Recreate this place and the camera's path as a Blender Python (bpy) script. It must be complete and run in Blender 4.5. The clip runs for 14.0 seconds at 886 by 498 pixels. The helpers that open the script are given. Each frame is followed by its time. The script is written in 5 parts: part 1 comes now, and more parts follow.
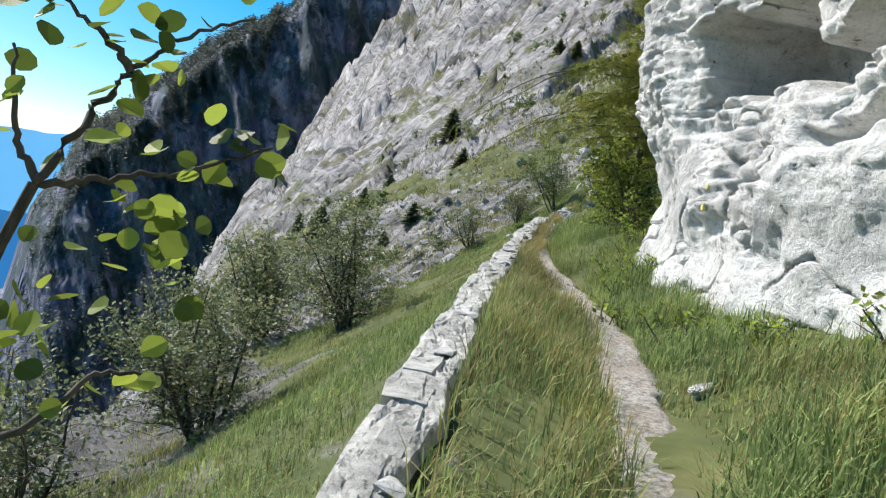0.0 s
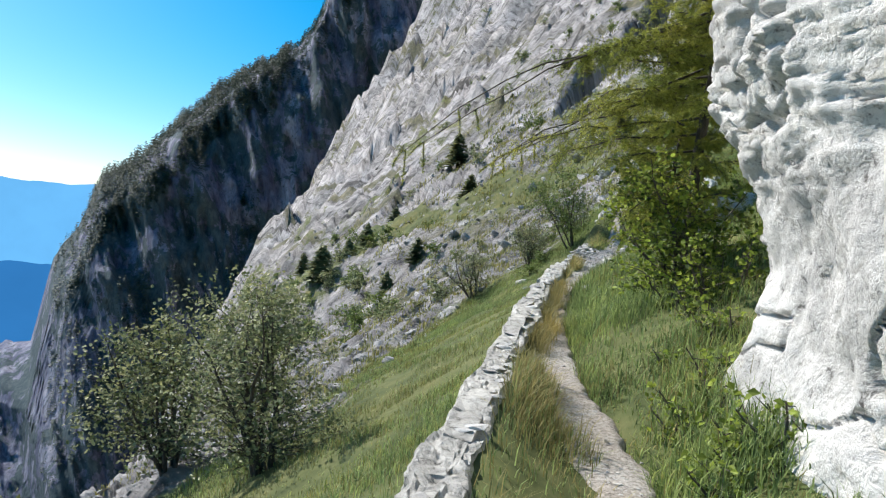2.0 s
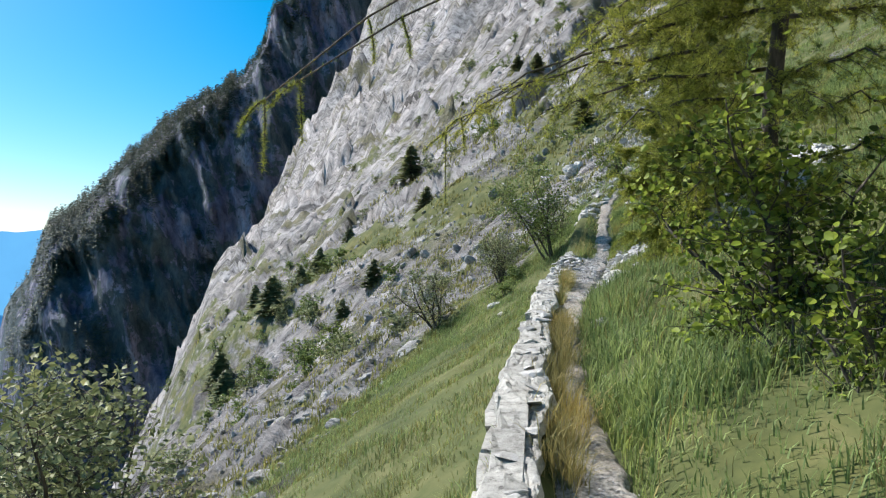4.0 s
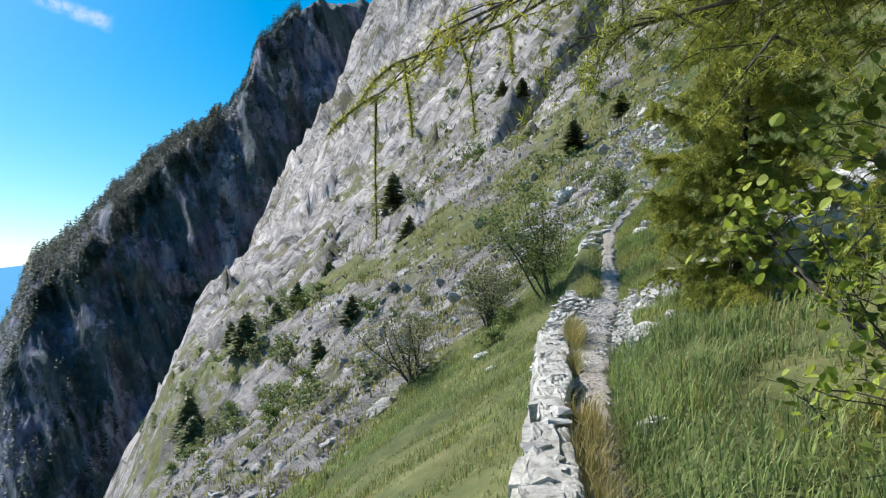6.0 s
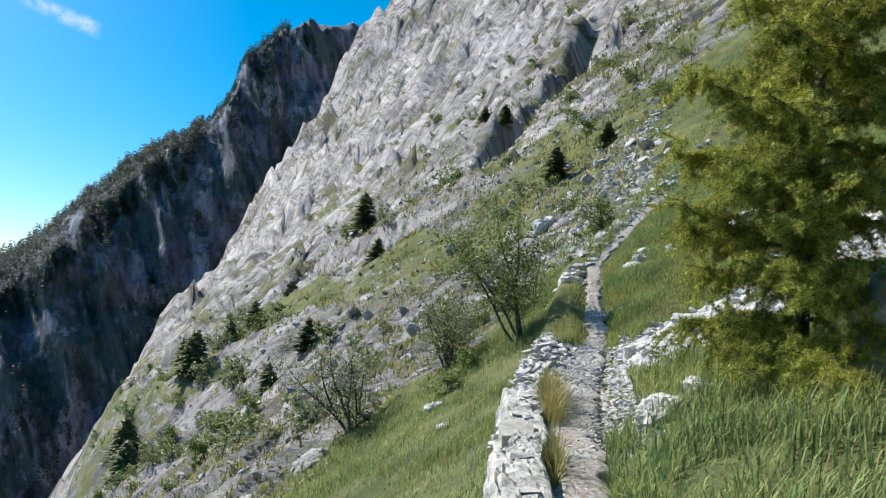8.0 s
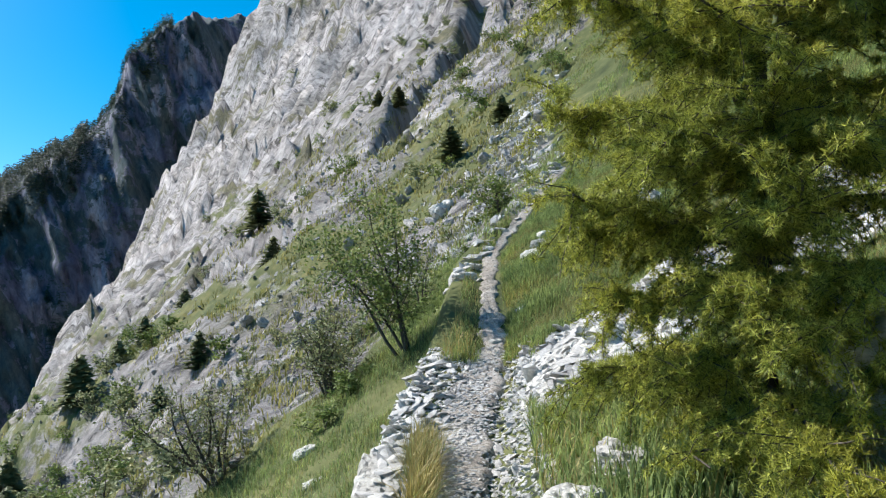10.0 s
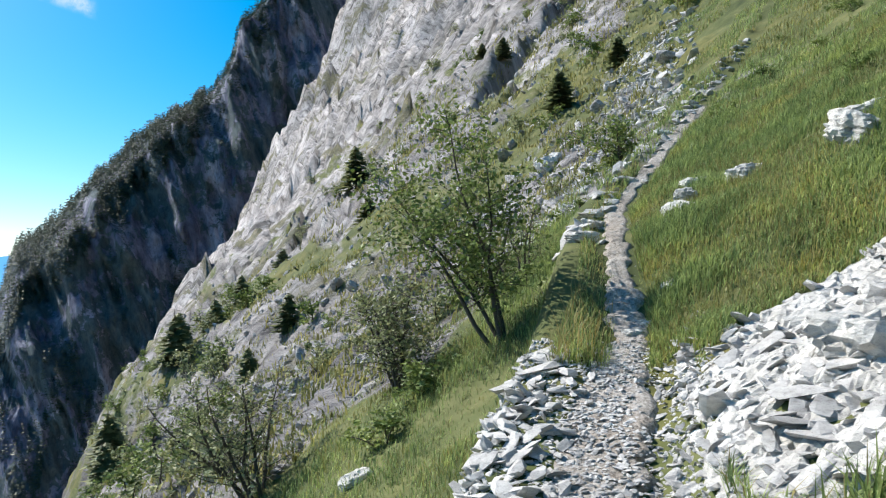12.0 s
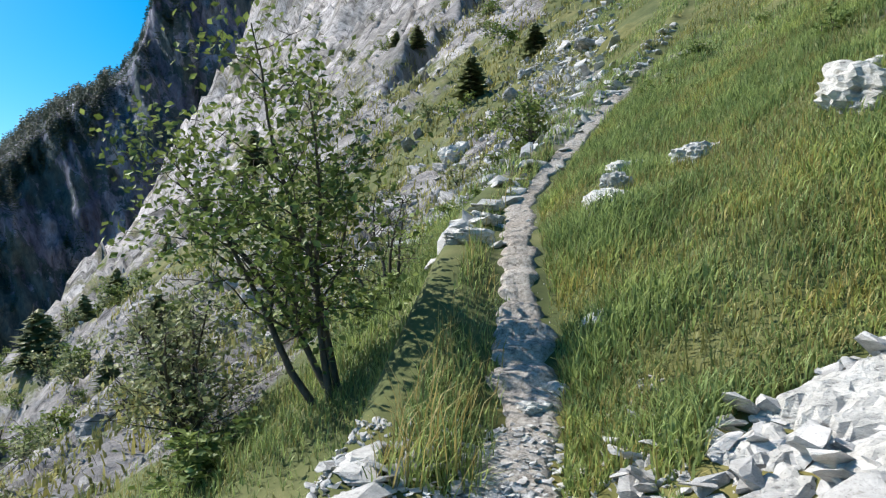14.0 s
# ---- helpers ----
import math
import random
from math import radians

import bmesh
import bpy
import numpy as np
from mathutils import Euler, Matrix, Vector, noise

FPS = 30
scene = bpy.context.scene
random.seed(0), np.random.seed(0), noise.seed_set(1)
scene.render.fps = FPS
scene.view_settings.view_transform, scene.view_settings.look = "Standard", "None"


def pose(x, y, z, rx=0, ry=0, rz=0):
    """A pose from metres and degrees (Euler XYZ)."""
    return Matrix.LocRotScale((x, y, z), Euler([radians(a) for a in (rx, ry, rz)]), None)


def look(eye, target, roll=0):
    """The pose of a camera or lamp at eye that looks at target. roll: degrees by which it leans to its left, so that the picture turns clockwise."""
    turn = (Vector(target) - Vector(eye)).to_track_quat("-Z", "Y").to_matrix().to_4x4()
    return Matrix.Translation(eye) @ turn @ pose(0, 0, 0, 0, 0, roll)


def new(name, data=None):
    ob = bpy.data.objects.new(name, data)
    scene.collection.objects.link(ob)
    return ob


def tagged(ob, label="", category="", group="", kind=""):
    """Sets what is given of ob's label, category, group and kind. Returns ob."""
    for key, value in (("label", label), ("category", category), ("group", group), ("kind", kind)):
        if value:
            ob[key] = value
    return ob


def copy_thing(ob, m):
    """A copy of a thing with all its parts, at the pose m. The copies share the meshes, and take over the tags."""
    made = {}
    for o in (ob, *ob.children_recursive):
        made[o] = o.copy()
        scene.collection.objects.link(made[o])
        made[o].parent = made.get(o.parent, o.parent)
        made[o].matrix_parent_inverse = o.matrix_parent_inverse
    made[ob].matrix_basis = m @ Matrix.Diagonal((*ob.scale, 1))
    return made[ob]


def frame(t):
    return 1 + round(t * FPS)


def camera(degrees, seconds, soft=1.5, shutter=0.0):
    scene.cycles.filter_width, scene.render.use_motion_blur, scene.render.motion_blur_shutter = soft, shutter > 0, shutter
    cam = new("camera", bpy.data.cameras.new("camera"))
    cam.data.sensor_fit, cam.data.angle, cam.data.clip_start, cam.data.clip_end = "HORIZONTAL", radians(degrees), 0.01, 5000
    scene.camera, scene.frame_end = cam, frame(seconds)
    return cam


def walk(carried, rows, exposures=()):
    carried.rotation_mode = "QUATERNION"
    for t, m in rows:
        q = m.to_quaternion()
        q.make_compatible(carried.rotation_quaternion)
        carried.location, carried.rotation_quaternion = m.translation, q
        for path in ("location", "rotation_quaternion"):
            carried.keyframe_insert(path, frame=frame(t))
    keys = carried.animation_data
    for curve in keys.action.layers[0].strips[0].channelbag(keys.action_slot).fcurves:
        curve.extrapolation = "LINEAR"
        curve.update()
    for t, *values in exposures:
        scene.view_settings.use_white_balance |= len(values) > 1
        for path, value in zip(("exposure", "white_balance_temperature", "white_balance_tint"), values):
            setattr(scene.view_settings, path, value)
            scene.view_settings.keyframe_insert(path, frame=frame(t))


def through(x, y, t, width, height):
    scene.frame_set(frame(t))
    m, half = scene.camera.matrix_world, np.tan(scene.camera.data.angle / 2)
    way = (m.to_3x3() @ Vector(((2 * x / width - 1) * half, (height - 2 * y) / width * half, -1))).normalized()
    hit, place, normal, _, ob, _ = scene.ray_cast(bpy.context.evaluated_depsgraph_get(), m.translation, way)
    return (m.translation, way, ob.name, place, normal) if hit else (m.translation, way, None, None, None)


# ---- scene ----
PATH = (
    (0.0, (-0.059, -0.004, 1.250), (-2.327, 9.728, 0.865), 7.97),
    (0.5, (-0.077, 1.165, 1.414), (-2.484, 10.825, 0.472), 5.85),
    (1.0, (-0.199, 2.331, 1.645), (-2.109, 12.143, 1.381), 2.44),
    (1.5, (-0.291, 3.367, 1.783), (-2.284, 13.162, 1.493), 4.05),
    (2.0, (-0.463, 4.423, 1.869), (-3.045, 14.083, 1.806), 4.43),
    (2.5, (-0.610, 5.377, 1.889), (-2.998, 15.088, 1.920), 4.00),
    (4.8, (-1.339, 9.142, 2.041), (-3.419, 18.918, 2.346), -1.23),
    (5.0, (-1.353, 9.436, 2.057), (-3.233, 19.251, 2.417), 1.28),
    (5.5, (-1.401, 10.035, 2.124), (-3.152, 19.872, 2.518), -0.33),
    (6.0, (-1.501, 10.468, 2.189), (-3.415, 20.267, 2.766), -1.06),
    (6.5, (-1.537, 11.062, 2.213), (-3.725, 20.792, 2.944), -0.54),
    (7.0, (-1.578, 11.732, 2.247), (-3.103, 21.596, 2.868), -1.25),
    (7.5, (-1.611, 12.203, 2.229), (-2.911, 22.079, 3.116), 0.68),
    (8.0, (-1.624, 12.801, 2.288), (-3.212, 22.628, 3.243), 2.33),
    (10.3, (-1.203, 15.031, 2.677), (-1.517, 25.007, 3.284), -3.41),
    (10.5, (-1.172, 15.315, 2.675), (-1.418, 25.305, 3.041), -2.88),
    (11.0, (-1.197, 16.065, 2.672), (-1.506, 26.059, 2.514), -3.40),
    (11.5, (-1.422, 16.753, 2.704), (-2.573, 26.670, 3.282), -4.33),
    (12.0, (-1.466, 17.355, 2.722), (-3.290, 27.182, 3.042), -2.22),
    (12.5, (-1.510, 17.934, 2.785), (-3.972, 27.618, 3.183), -4.25),
    (13.0, (-1.467, 18.595, 2.846), (-3.842, 28.301, 3.235), -0.48),
    (13.5, (-1.378, 19.322, 2.833), (-3.192, 29.155, 2.984), 3.34),
    (14.0, (-1.261, 20.019, 2.822), (-1.944, 29.992, 3.073), -0.72),
)
cam = camera(62, 14.0, soft=1.2)
walk(cam, [(t, look(eye, target, roll)) for t, eye, target, roll in PATH], exposures=((0.0, 0.58), (6.0, 0.58), (10.0, 0.69), (14.0, 0.69)))

# ---- world and sun ----
SUN_LEFT, SUN_UP = 70.0, 44.0  # degrees left of +y, and above the horizon
world = bpy.data.worlds.new("sky")
scene.world = world
world.use_nodes = True
wn, wl = world.node_tree.nodes, world.node_tree.links
sky = wn.new("ShaderNodeTexSky")
sky.sky_type, sky.sun_disc = "NISHITA", False
sky.sun_elevation, sky.sun_rotation = radians(SUN_UP), radians(-SUN_LEFT)
sky.altitude, sky.air_density, sky.dust_density, sky.ozone_density = 1400, 1.0, 2.2, 2.0
rich = wn.new("ShaderNodeHueSaturation")
rich.inputs["Saturation"].default_value = 1.7
rich.inputs["Hue"].default_value = 0.485
wl.new(sky.outputs[0], rich.inputs["Color"])
wl.new(rich.outputs[0], wn["Background"].inputs[0])
wn["Background"].inputs[1].default_value = 0.108
sun = new("sun", bpy.data.lights.new("sun", "SUN"))
sun.data.energy, sun.data.angle, sun.data.color = 5.0, radians(0.55), (1.0, 0.95, 0.87)
sun_way = Vector((-math.sin(radians(SUN_LEFT)) * math.cos(radians(SUN_UP)), math.cos(radians(SUN_LEFT)) * math.cos(radians(SUN_UP)), math.sin(radians(SUN_UP))))
sun.matrix_world = look((-60, 20, 60), Vector((-60, 20, 60)) - sun_way)


# ---- materials ----
def material(name, rough=0.9):
    m = bpy.data.materials.new(name)
    m.use_nodes = True
    n, l = m.node_tree.nodes, m.node_tree.links
    b = n["Principled BSDF"]
    b.inputs["Roughness"].default_value = rough
    b.inputs["Specular IOR Level"].default_value = 0.25
    return m, n, l, b


def noise_node(n, l, scale, detail=6, rough=0.6, stretch=(1, 1, 1), turn=(0, 0, 0), distort=0.0):
    co = n.new("ShaderNodeNewGeometry")
    mp = n.new("ShaderNodeMapping")
    mp.inputs["Scale"].default_value = stretch
    mp.inputs["Rotation"].default_value = turn
    tx = n.new("ShaderNodeTexNoise")
    tx.inputs["Scale"].default_value, tx.inputs["Detail"].default_value = scale, detail
    tx.inputs["Roughness"].default_value, tx.inputs["Distortion"].default_value = rough, distort
    l.new(co.outputs["Position"], mp.inputs[0])
    l.new(mp.outputs[0], tx.inputs["Vector"])
    return tx.outputs["Fac"]


def ramp(n, l, fac, stops):
    r = n.new("ShaderNodeValToRGB")
    e = r.color_ramp.elements
    while len(e) < len(stops):
        e.new(0.5)
    for k, (at, c) in zip(e, stops):
        k.position, k.color = at, (*c, 1) if len(c) == 3 else c
    l.new(fac, r.inputs[0])
    return r.outputs[0]


def grey(v):
    return (v, v, v)


def mix(n, l, fac, a, b, how="MIX"):
    m = n.new("ShaderNodeMix")
    m.data_type, m.blend_type = "RGBA", how
    for sock, val in ((m.inputs[0], fac), (m.inputs[6], a), (m.inputs[7], b)):
        if isinstance(val, (int, float)):
            sock.default_value = val
        elif isinstance(val, tuple):
            sock.default_value = (*val, 1)
        else:
            l.new(val, sock)
    return m.outputs[2]


def bump(n, l, b, height, strength=0.5, distance=0.05):
    k = n.new("ShaderNodeBump")
    k.inputs["Strength"].default_value, k.inputs["Distance"].default_value = strength, distance
    l.new(height, k.inputs["Height"])
    l.new(k.outputs[0], b.inputs["Normal"])


def attribute(n, name):
    a = n.new("ShaderNodeAttribute")
    a.attribute_name = name
    return a.outputs["Fac"]


def rock_material(name, light, mid, dark, scale, bump_size, stretch=(1, 1, 2.5), turn=(0, 0, 0)):
    m, n, l, b = material(name, 0.88)
    big = noise_node(n, l, scale * 0.35, 5, 0.6, stretch, turn, 0.6)
    fine = noise_node(n, l, scale * 3.0, 8, 0.7, stretch, turn, 0.3)
    c1 = ramp(n, l, fine, ((0.33, dark), (0.41, mid), (0.58, light)))
    c2 = ramp(n, l, big, ((0.35, grey(0.62)), (0.62, grey(1.0))))
    grain = noise_node(n, l, scale * 16.0, 5, 0.7, stretch, turn, 0.2)
    c3 = ramp(n, l, grain, ((0.33, grey(0.6)), (0.45, grey(1.0))))
    l.new(mix(n, l, 1.0, mix(n, l, 1.0, c1, c2, "MULTIPLY"), c3, "MULTIPLY"), b.inputs["Base Color"])
    both = n.new("ShaderNodeMath")
    both.operation = "MULTIPLY_ADD"
    both.inputs[1].default_value = 0.3
    l.new(grain, both.inputs[0])
    l.new(fine, both.inputs[2])
    bump(n, l, b, both.outputs[0], 1.0, bump_size)
    return m


def leaf_material(name, low, high, through=0.35, rough=0.55):
    m, n, l, b = material(name, rough)
    g = n.new("ShaderNodeNewGeometry")
    c = ramp(n, l, g.outputs["Random Per Island"], ((0.0, low), (0.75, high), (1.0, tuple(min(1, v * 1.25) for v in high))))
    patch = noise_node(n, l, 1.3, 3)
    c = mix(n, l, 1.0, c, ramp(n, l, patch, ((0.32, (0.68, 0.74, 0.72)), (0.52, grey(1.0)), (0.70, (1.25, 1.15, 0.95)))), "MULTIPLY")
    l.new(c, b.inputs["Base Color"])
    t = n.new("ShaderNodeBsdfTranslucent")
    l.new(c, t.inputs["Color"])
    s = n.new("ShaderNodeMixShader")
    s.inputs[0].default_value = through
    l.new(b.outputs[0], s.inputs[1])
    l.new(t.outputs[0], s.inputs[2])
    l.new(s.outputs[0], n["Material Output"].inputs[0])
    return m


def bark_material(name, a, b_):
    m, n, l, b = material(name, 0.9)
    f = noise_node(n, l, 22, 5, 0.65, (1, 1, 0.25))
    l.new(ramp(n, l, f, ((0.35, a), (0.65, b_))), b.inputs["Base Color"])
    bump(n, l, b, f, 0.6, 0.01)
    return m


LIMESTONE = rock_material("limestone", (0.74, 0.72, 0.68), (0.56, 0.55, 0.525), (0.15, 0.145, 0.14), 4.2, 0.025)
CLIFF = rock_material("cliff_limestone", (0.77, 0.755, 0.73), (0.62, 0.61, 0.59), (0.15, 0.14, 0.135), 2.3, 0.045, (1, 1, 1.2))
WALL_STONE = rock_material("wall_limestone", (0.60, 0.585, 0.55), (0.40, 0.388, 0.36), (0.11, 0.105, 0.095), 4.4, 0.02, (1, 1, 1.3))
RUBBLE_STONE = rock_material("broken_limestone", (0.60, 0.59, 0.575), (0.48, 0.47, 0.46), (0.36, 0.345, 0.32), 6.0, 0.01)
HILL_STONE = rock_material("hillside_limestone", (0.50, 0.485, 0.475), (0.36, 0.35, 0.345), (0.09, 0.088, 0.09), 2.4, 0.05)
GRASS = leaf_material("grass_blades", (0.085, 0.135, 0.045), (0.32, 0.395, 0.15), 0.42)
HILL_GRASS = leaf_material("hill_grass_blades", (0.11, 0.115, 0.035), (0.33, 0.315, 0.12), 0.35)
DRY_GRASS = leaf_material("dry_grass_blades", (0.20, 0.17, 0.06), (0.36, 0.31, 0.13), 0.3)
BUSH_LEAF = leaf_material("bush_leaves", (0.10, 0.13, 0.05), (0.33, 0.35, 0.19), 0.3)
TREE_LEAF = leaf_material("tree_leaves", (0.08, 0.12, 0.03), (0.22, 0.28, 0.09), 0.3)
BROAD_LEAF = leaf_material("broad_leaves", (0.045, 0.075, 0.016), (0.29, 0.36, 0.06), 0.45)
LARCH_NEEDLE = leaf_material("larch_needles", (0.05, 0.07, 0.015), (0.46, 0.48, 0.09), 0.33)
FIR_NEEDLE = leaf_material("fir_needles", (0.020, 0.038, 0.028), (0.062, 0.092, 0.062), 0.10)
HILL_FIR = leaf_material("young_fir_needles", (0.08, 0.10, 0.045), (0.21, 0.23, 0.11), 0.35)
BARK = bark_material("bark", (0.04, 0.034, 0.028), (0.125, 0.108, 0.092))
YELLOW, n_, l_, b_ = material("yellow_paint", 0.7)
b_.inputs["Base Color"].default_value = (0.66, 0.58, 0.18, 1)


def bedding(n, l, long, short, detail=8, rough=0.65):
    """Noise drawn out along the rock's beds, from the ground's own coordinates."""
    v = n.new("ShaderNodeCombineXYZ")
    for name, size, socket in (("along_beds", long, 0), ("across_beds", short, 1)):
        k = n.new("ShaderNodeMath")
        k.operation = "DIVIDE"
        k.inputs[1].default_value = size
        l.new(attribute(n, name), k.inputs[0])
        l.new(k.outputs[0], v.inputs[socket])
    t = n.new("ShaderNodeTexNoise")
    t.inputs["Scale"].default_value, t.inputs["Detail"].default_value = 1.0, detail
    t.inputs["Roughness"].default_value, t.inputs["Distortion"].default_value = rough, 0.5
    l.new(v.outputs[0], t.inputs["Vector"])
    return t.outputs["Fac"]


def ground_material():
    m, n, l, b = material("hillside_ground", 0.92)
    turf = ramp(n, l, noise_node(n, l, 1.6, 7, 0.7), ((0.3, (0.042, 0.055, 0.018)), (0.5, (0.088, 0.102, 0.034)), (0.7, (0.16, 0.155, 0.065))))
    turf = mix(n, l, 1.0, turf, ramp(n, l, noise_node(n, l, 0.22, 6, 0.65), ((0.36, (0.62, 0.70, 0.62)), (0.52, grey(1.0)), (0.68, (1.25, 1.05, 0.86)))), "MULTIPLY")
    turn = (0.35, 0.25, 0.5)
    big = bedding(n, l, 70.0, 12.0, 7, 0.6)
    slab = bedding(n, l, 14.0, 3.0, 9, 0.68)
    fine = bedding(n, l, 3.4, 0.9, 10, 0.74)
    rift = bedding(n, l, 30.0, 3.0, 6, 0.62)
    joint = bedding(n, l, 4.0, 16.0, 6, 0.62)
    rock = ramp(n, l, fine, ((0.36, (0.060, 0.058, 0.063)), (0.45, (0.25, 0.238, 0.243)), (0.62, (0.47, 0.448, 0.452))))
    rock = mix(n, l, 1.0, rock, ramp(n, l, slab, ((0.36, grey(0.42)), (0.47, grey(0.95)), (0.64, grey(1.22)))), "MULTIPLY")
    rock = mix(n, l, 1.0, rock, ramp(n, l, big, ((0.36, (0.60, 0.60, 0.57)), (0.58, grey(1.05)))), "MULTIPLY")
    rock = mix(n, l, 1.0, rock, ramp(n, l, rift, ((0.36, grey(0.26)), (0.415, grey(1.0)))), "MULTIPLY")
    rock = mix(n, l, 1.0, rock, ramp(n, l, joint, ((0.35, grey(0.42)), (0.40, grey(1.0)))), "MULTIPLY")
    # dry olive growth along the ledges
    ledge = bedding(n, l, 40.0, 6.0, 9, 0.72)
    scrub = ramp(n, l, noise_node(n, l, 0.9, 7, 0.7), ((0.35, (0.045, 0.052, 0.022)), (0.52, (0.11, 0.105, 0.05)), (0.7, (0.20, 0.175, 0.105))))
    rock = mix(n, l, ramp(n, l, ledge, ((0.55, grey(0)), (0.60, grey(0.85)))), rock, scrub)
    edge = n.new("ShaderNodeMath")
    edge.operation = "ADD"
    l.new(attribute(n, "rock"), edge.inputs[0])
    l.new(ramp(n, l, noise_node(n, l, 0.35, 9, 0.7, (1, 1, 1.5), turn), ((0.25, grey(0.0)), (0.75, grey(0.6)))), edge.inputs[1])
    l.new(mix(n, l, ramp(n, l, edge.outputs[0], ((0.68, grey(0)), (0.80, grey(1)))), turf, rock), b.inputs["Base Color"])
    both = n.new("ShaderNodeMath")
    both.operation = "MULTIPLY_ADD"
    both.inputs[1].default_value = 2.2
    l.new(slab, both.inputs[0])
    l.new(fine, both.inputs[2])
    bump(n, l, b, both.outputs[0], 1.0, 0.55)
    bare = ramp(n, l, edge.outputs[0], ((0.66, grey(0.06)), (0.80, grey(1))))
    l.new(bare, b.inputs["Normal"].links[0].from_node.inputs["Strength"])
    return m


GROUND = ground_material()


def massif_material():
    """Shaded rock walls with blue haze painted in, and dark growth on their ledges."""
    m, n, l, b = material("hazed_massif_rock", 0.95)
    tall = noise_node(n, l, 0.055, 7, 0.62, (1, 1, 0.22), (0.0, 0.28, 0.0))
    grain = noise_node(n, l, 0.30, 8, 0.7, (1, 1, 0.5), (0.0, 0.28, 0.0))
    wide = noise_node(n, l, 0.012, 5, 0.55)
    # the blue in rock and growth tones stands for haze over the distance
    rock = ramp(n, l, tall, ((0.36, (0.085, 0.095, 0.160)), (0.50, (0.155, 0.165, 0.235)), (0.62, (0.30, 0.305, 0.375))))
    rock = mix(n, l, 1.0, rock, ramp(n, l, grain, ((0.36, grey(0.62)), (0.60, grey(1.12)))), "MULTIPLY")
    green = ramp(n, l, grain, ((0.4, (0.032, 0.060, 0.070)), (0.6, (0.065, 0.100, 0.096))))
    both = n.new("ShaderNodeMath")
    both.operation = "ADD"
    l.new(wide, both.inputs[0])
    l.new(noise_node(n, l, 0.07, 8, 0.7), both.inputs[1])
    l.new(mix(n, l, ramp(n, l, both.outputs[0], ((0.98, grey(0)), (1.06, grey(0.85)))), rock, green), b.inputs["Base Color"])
    bump(n, l, b, grain, 0.8, 2.5)
    return m


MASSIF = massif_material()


def gravel_material():
    m, n, l, b = material("trail_gravel", 0.95)
    f = noise_node(n, l, 34, 8, 0.75)
    g = noise_node(n, l, 1.4, 4)
    l.new(mix(n, l, 1.0, ramp(n, l, f, ((0.36, (0.14, 0.125, 0.11)), (0.48, (0.38, 0.36, 0.335)), (0.64, (0.60, 0.58, 0.55)))),
              ramp(n, l, g, ((0.3, (0.66, 0.60, 0.54)), (0.65, (0.97, 0.95, 0.93)))), "MULTIPLY"), b.inputs["Base Color"])
    bump(n, l, b, f, 0.8, 0.02)
    return m


GRAVEL = gravel_material()


# ---- building helpers ----
def lattice(ix, iy, iz, seed):
    h = (ix * 374761393 + iy * 668265263 + iz * 2147483647 + seed * 974634777) & 0xFFFFFFFF
    h = ((h ^ (h >> 13)) * 1274126177) & 0xFFFFFFFF
    return ((h ^ (h >> 16)) & 0xFFFF) / 65535.0


def value_noise(x, y, z=0.0, seed=0):
    x, y, z = np.broadcast_arrays(np.asarray(x, float), np.asarray(y, float), np.asarray(z, float))
    ix, iy, iz = (np.floor(v).astype(np.int64) for v in (x, y, z))
    fx, fy, fz = x - ix, y - iy, z - iz
    fx, fy, fz = (v * v * (3 - 2 * v) for v in (fx, fy, fz))
    out = 0
    for dx in (0, 1):
        for dy in (0, 1):
            for dz in (0, 1):
                w = (fx if dx else 1 - fx) * (fy if dy else 1 - fy) * (fz if dz else 1 - fz)
                out = out + w * lattice(ix + dx, iy + dy, iz + dz, seed)
    return out * 2 - 1


def fbm(x, y, z=0.0, octaves=5, gain=0.5, seed=0, ridged=False):
    total, amp = 0, 1.0
    for k in range(octaves):
        v = value_noise(np.asarray(x) * 2**k, np.asarray(y) * 2**k, np.asarray(z) * 2**k, seed + k)
        total, amp = total + amp * ((1 - 2 * np.abs(v)) if ridged else v), amp * gain
    return total


def cells(x, y, seed=0):
    """Cell noise: how far inside its cell a place lies (0 at a joint), a random value of the cell, and the offset from its centre."""
    x, y = np.broadcast_arrays(np.asarray(x, float), np.asarray(y, float))
    ix, iy = np.floor(x).astype(np.int64), np.floor(y).astype(np.int64)
    best, second = np.full(x.shape, 9.0), np.full(x.shape, 9.0)
    own, ox, oy = np.zeros(x.shape), np.zeros(x.shape), np.zeros(x.shape)
    for dx in (-1, 0, 1):
        for dy in (-1, 0, 1):
            cx = ix + dx + 0.1 + 0.8 * lattice(ix + dx, iy + dy, 0, seed)
            cy = iy + dy + 0.1 + 0.8 * lattice(ix + dx, iy + dy, 1, seed)
            d = np.hypot(x - cx, y - cy)
            near = d < best
            second = np.where(near, best, np.minimum(second, d))
            own = np.where(near, lattice(ix + dx, iy + dy, 2, seed), own)
            ox, oy = np.where(near, x - cx, ox), np.where(near, y - cy, oy)
            best = np.where(near, d, best)
    return second - best, own, ox, oy


def broken(x, y, seed=0):
    """Relief of broken slabs, about -1 to 1: tilted plates with open joints."""
    inside, own, ox, oy = cells(x, y, seed)
    tilt = (own * 7919 % 1 - 0.5) * ox + (own * 104729 % 1 - 0.5) * oy
    return (own - 0.5) * 0.9 + 1.3 * tilt - 1.1 * smooth(0.16, 0.0, inside)


def smooth(a, b, v):
    t = np.clip((v - a) / (b - a), 0, 1)
    return t * t * (3 - 2 * t)


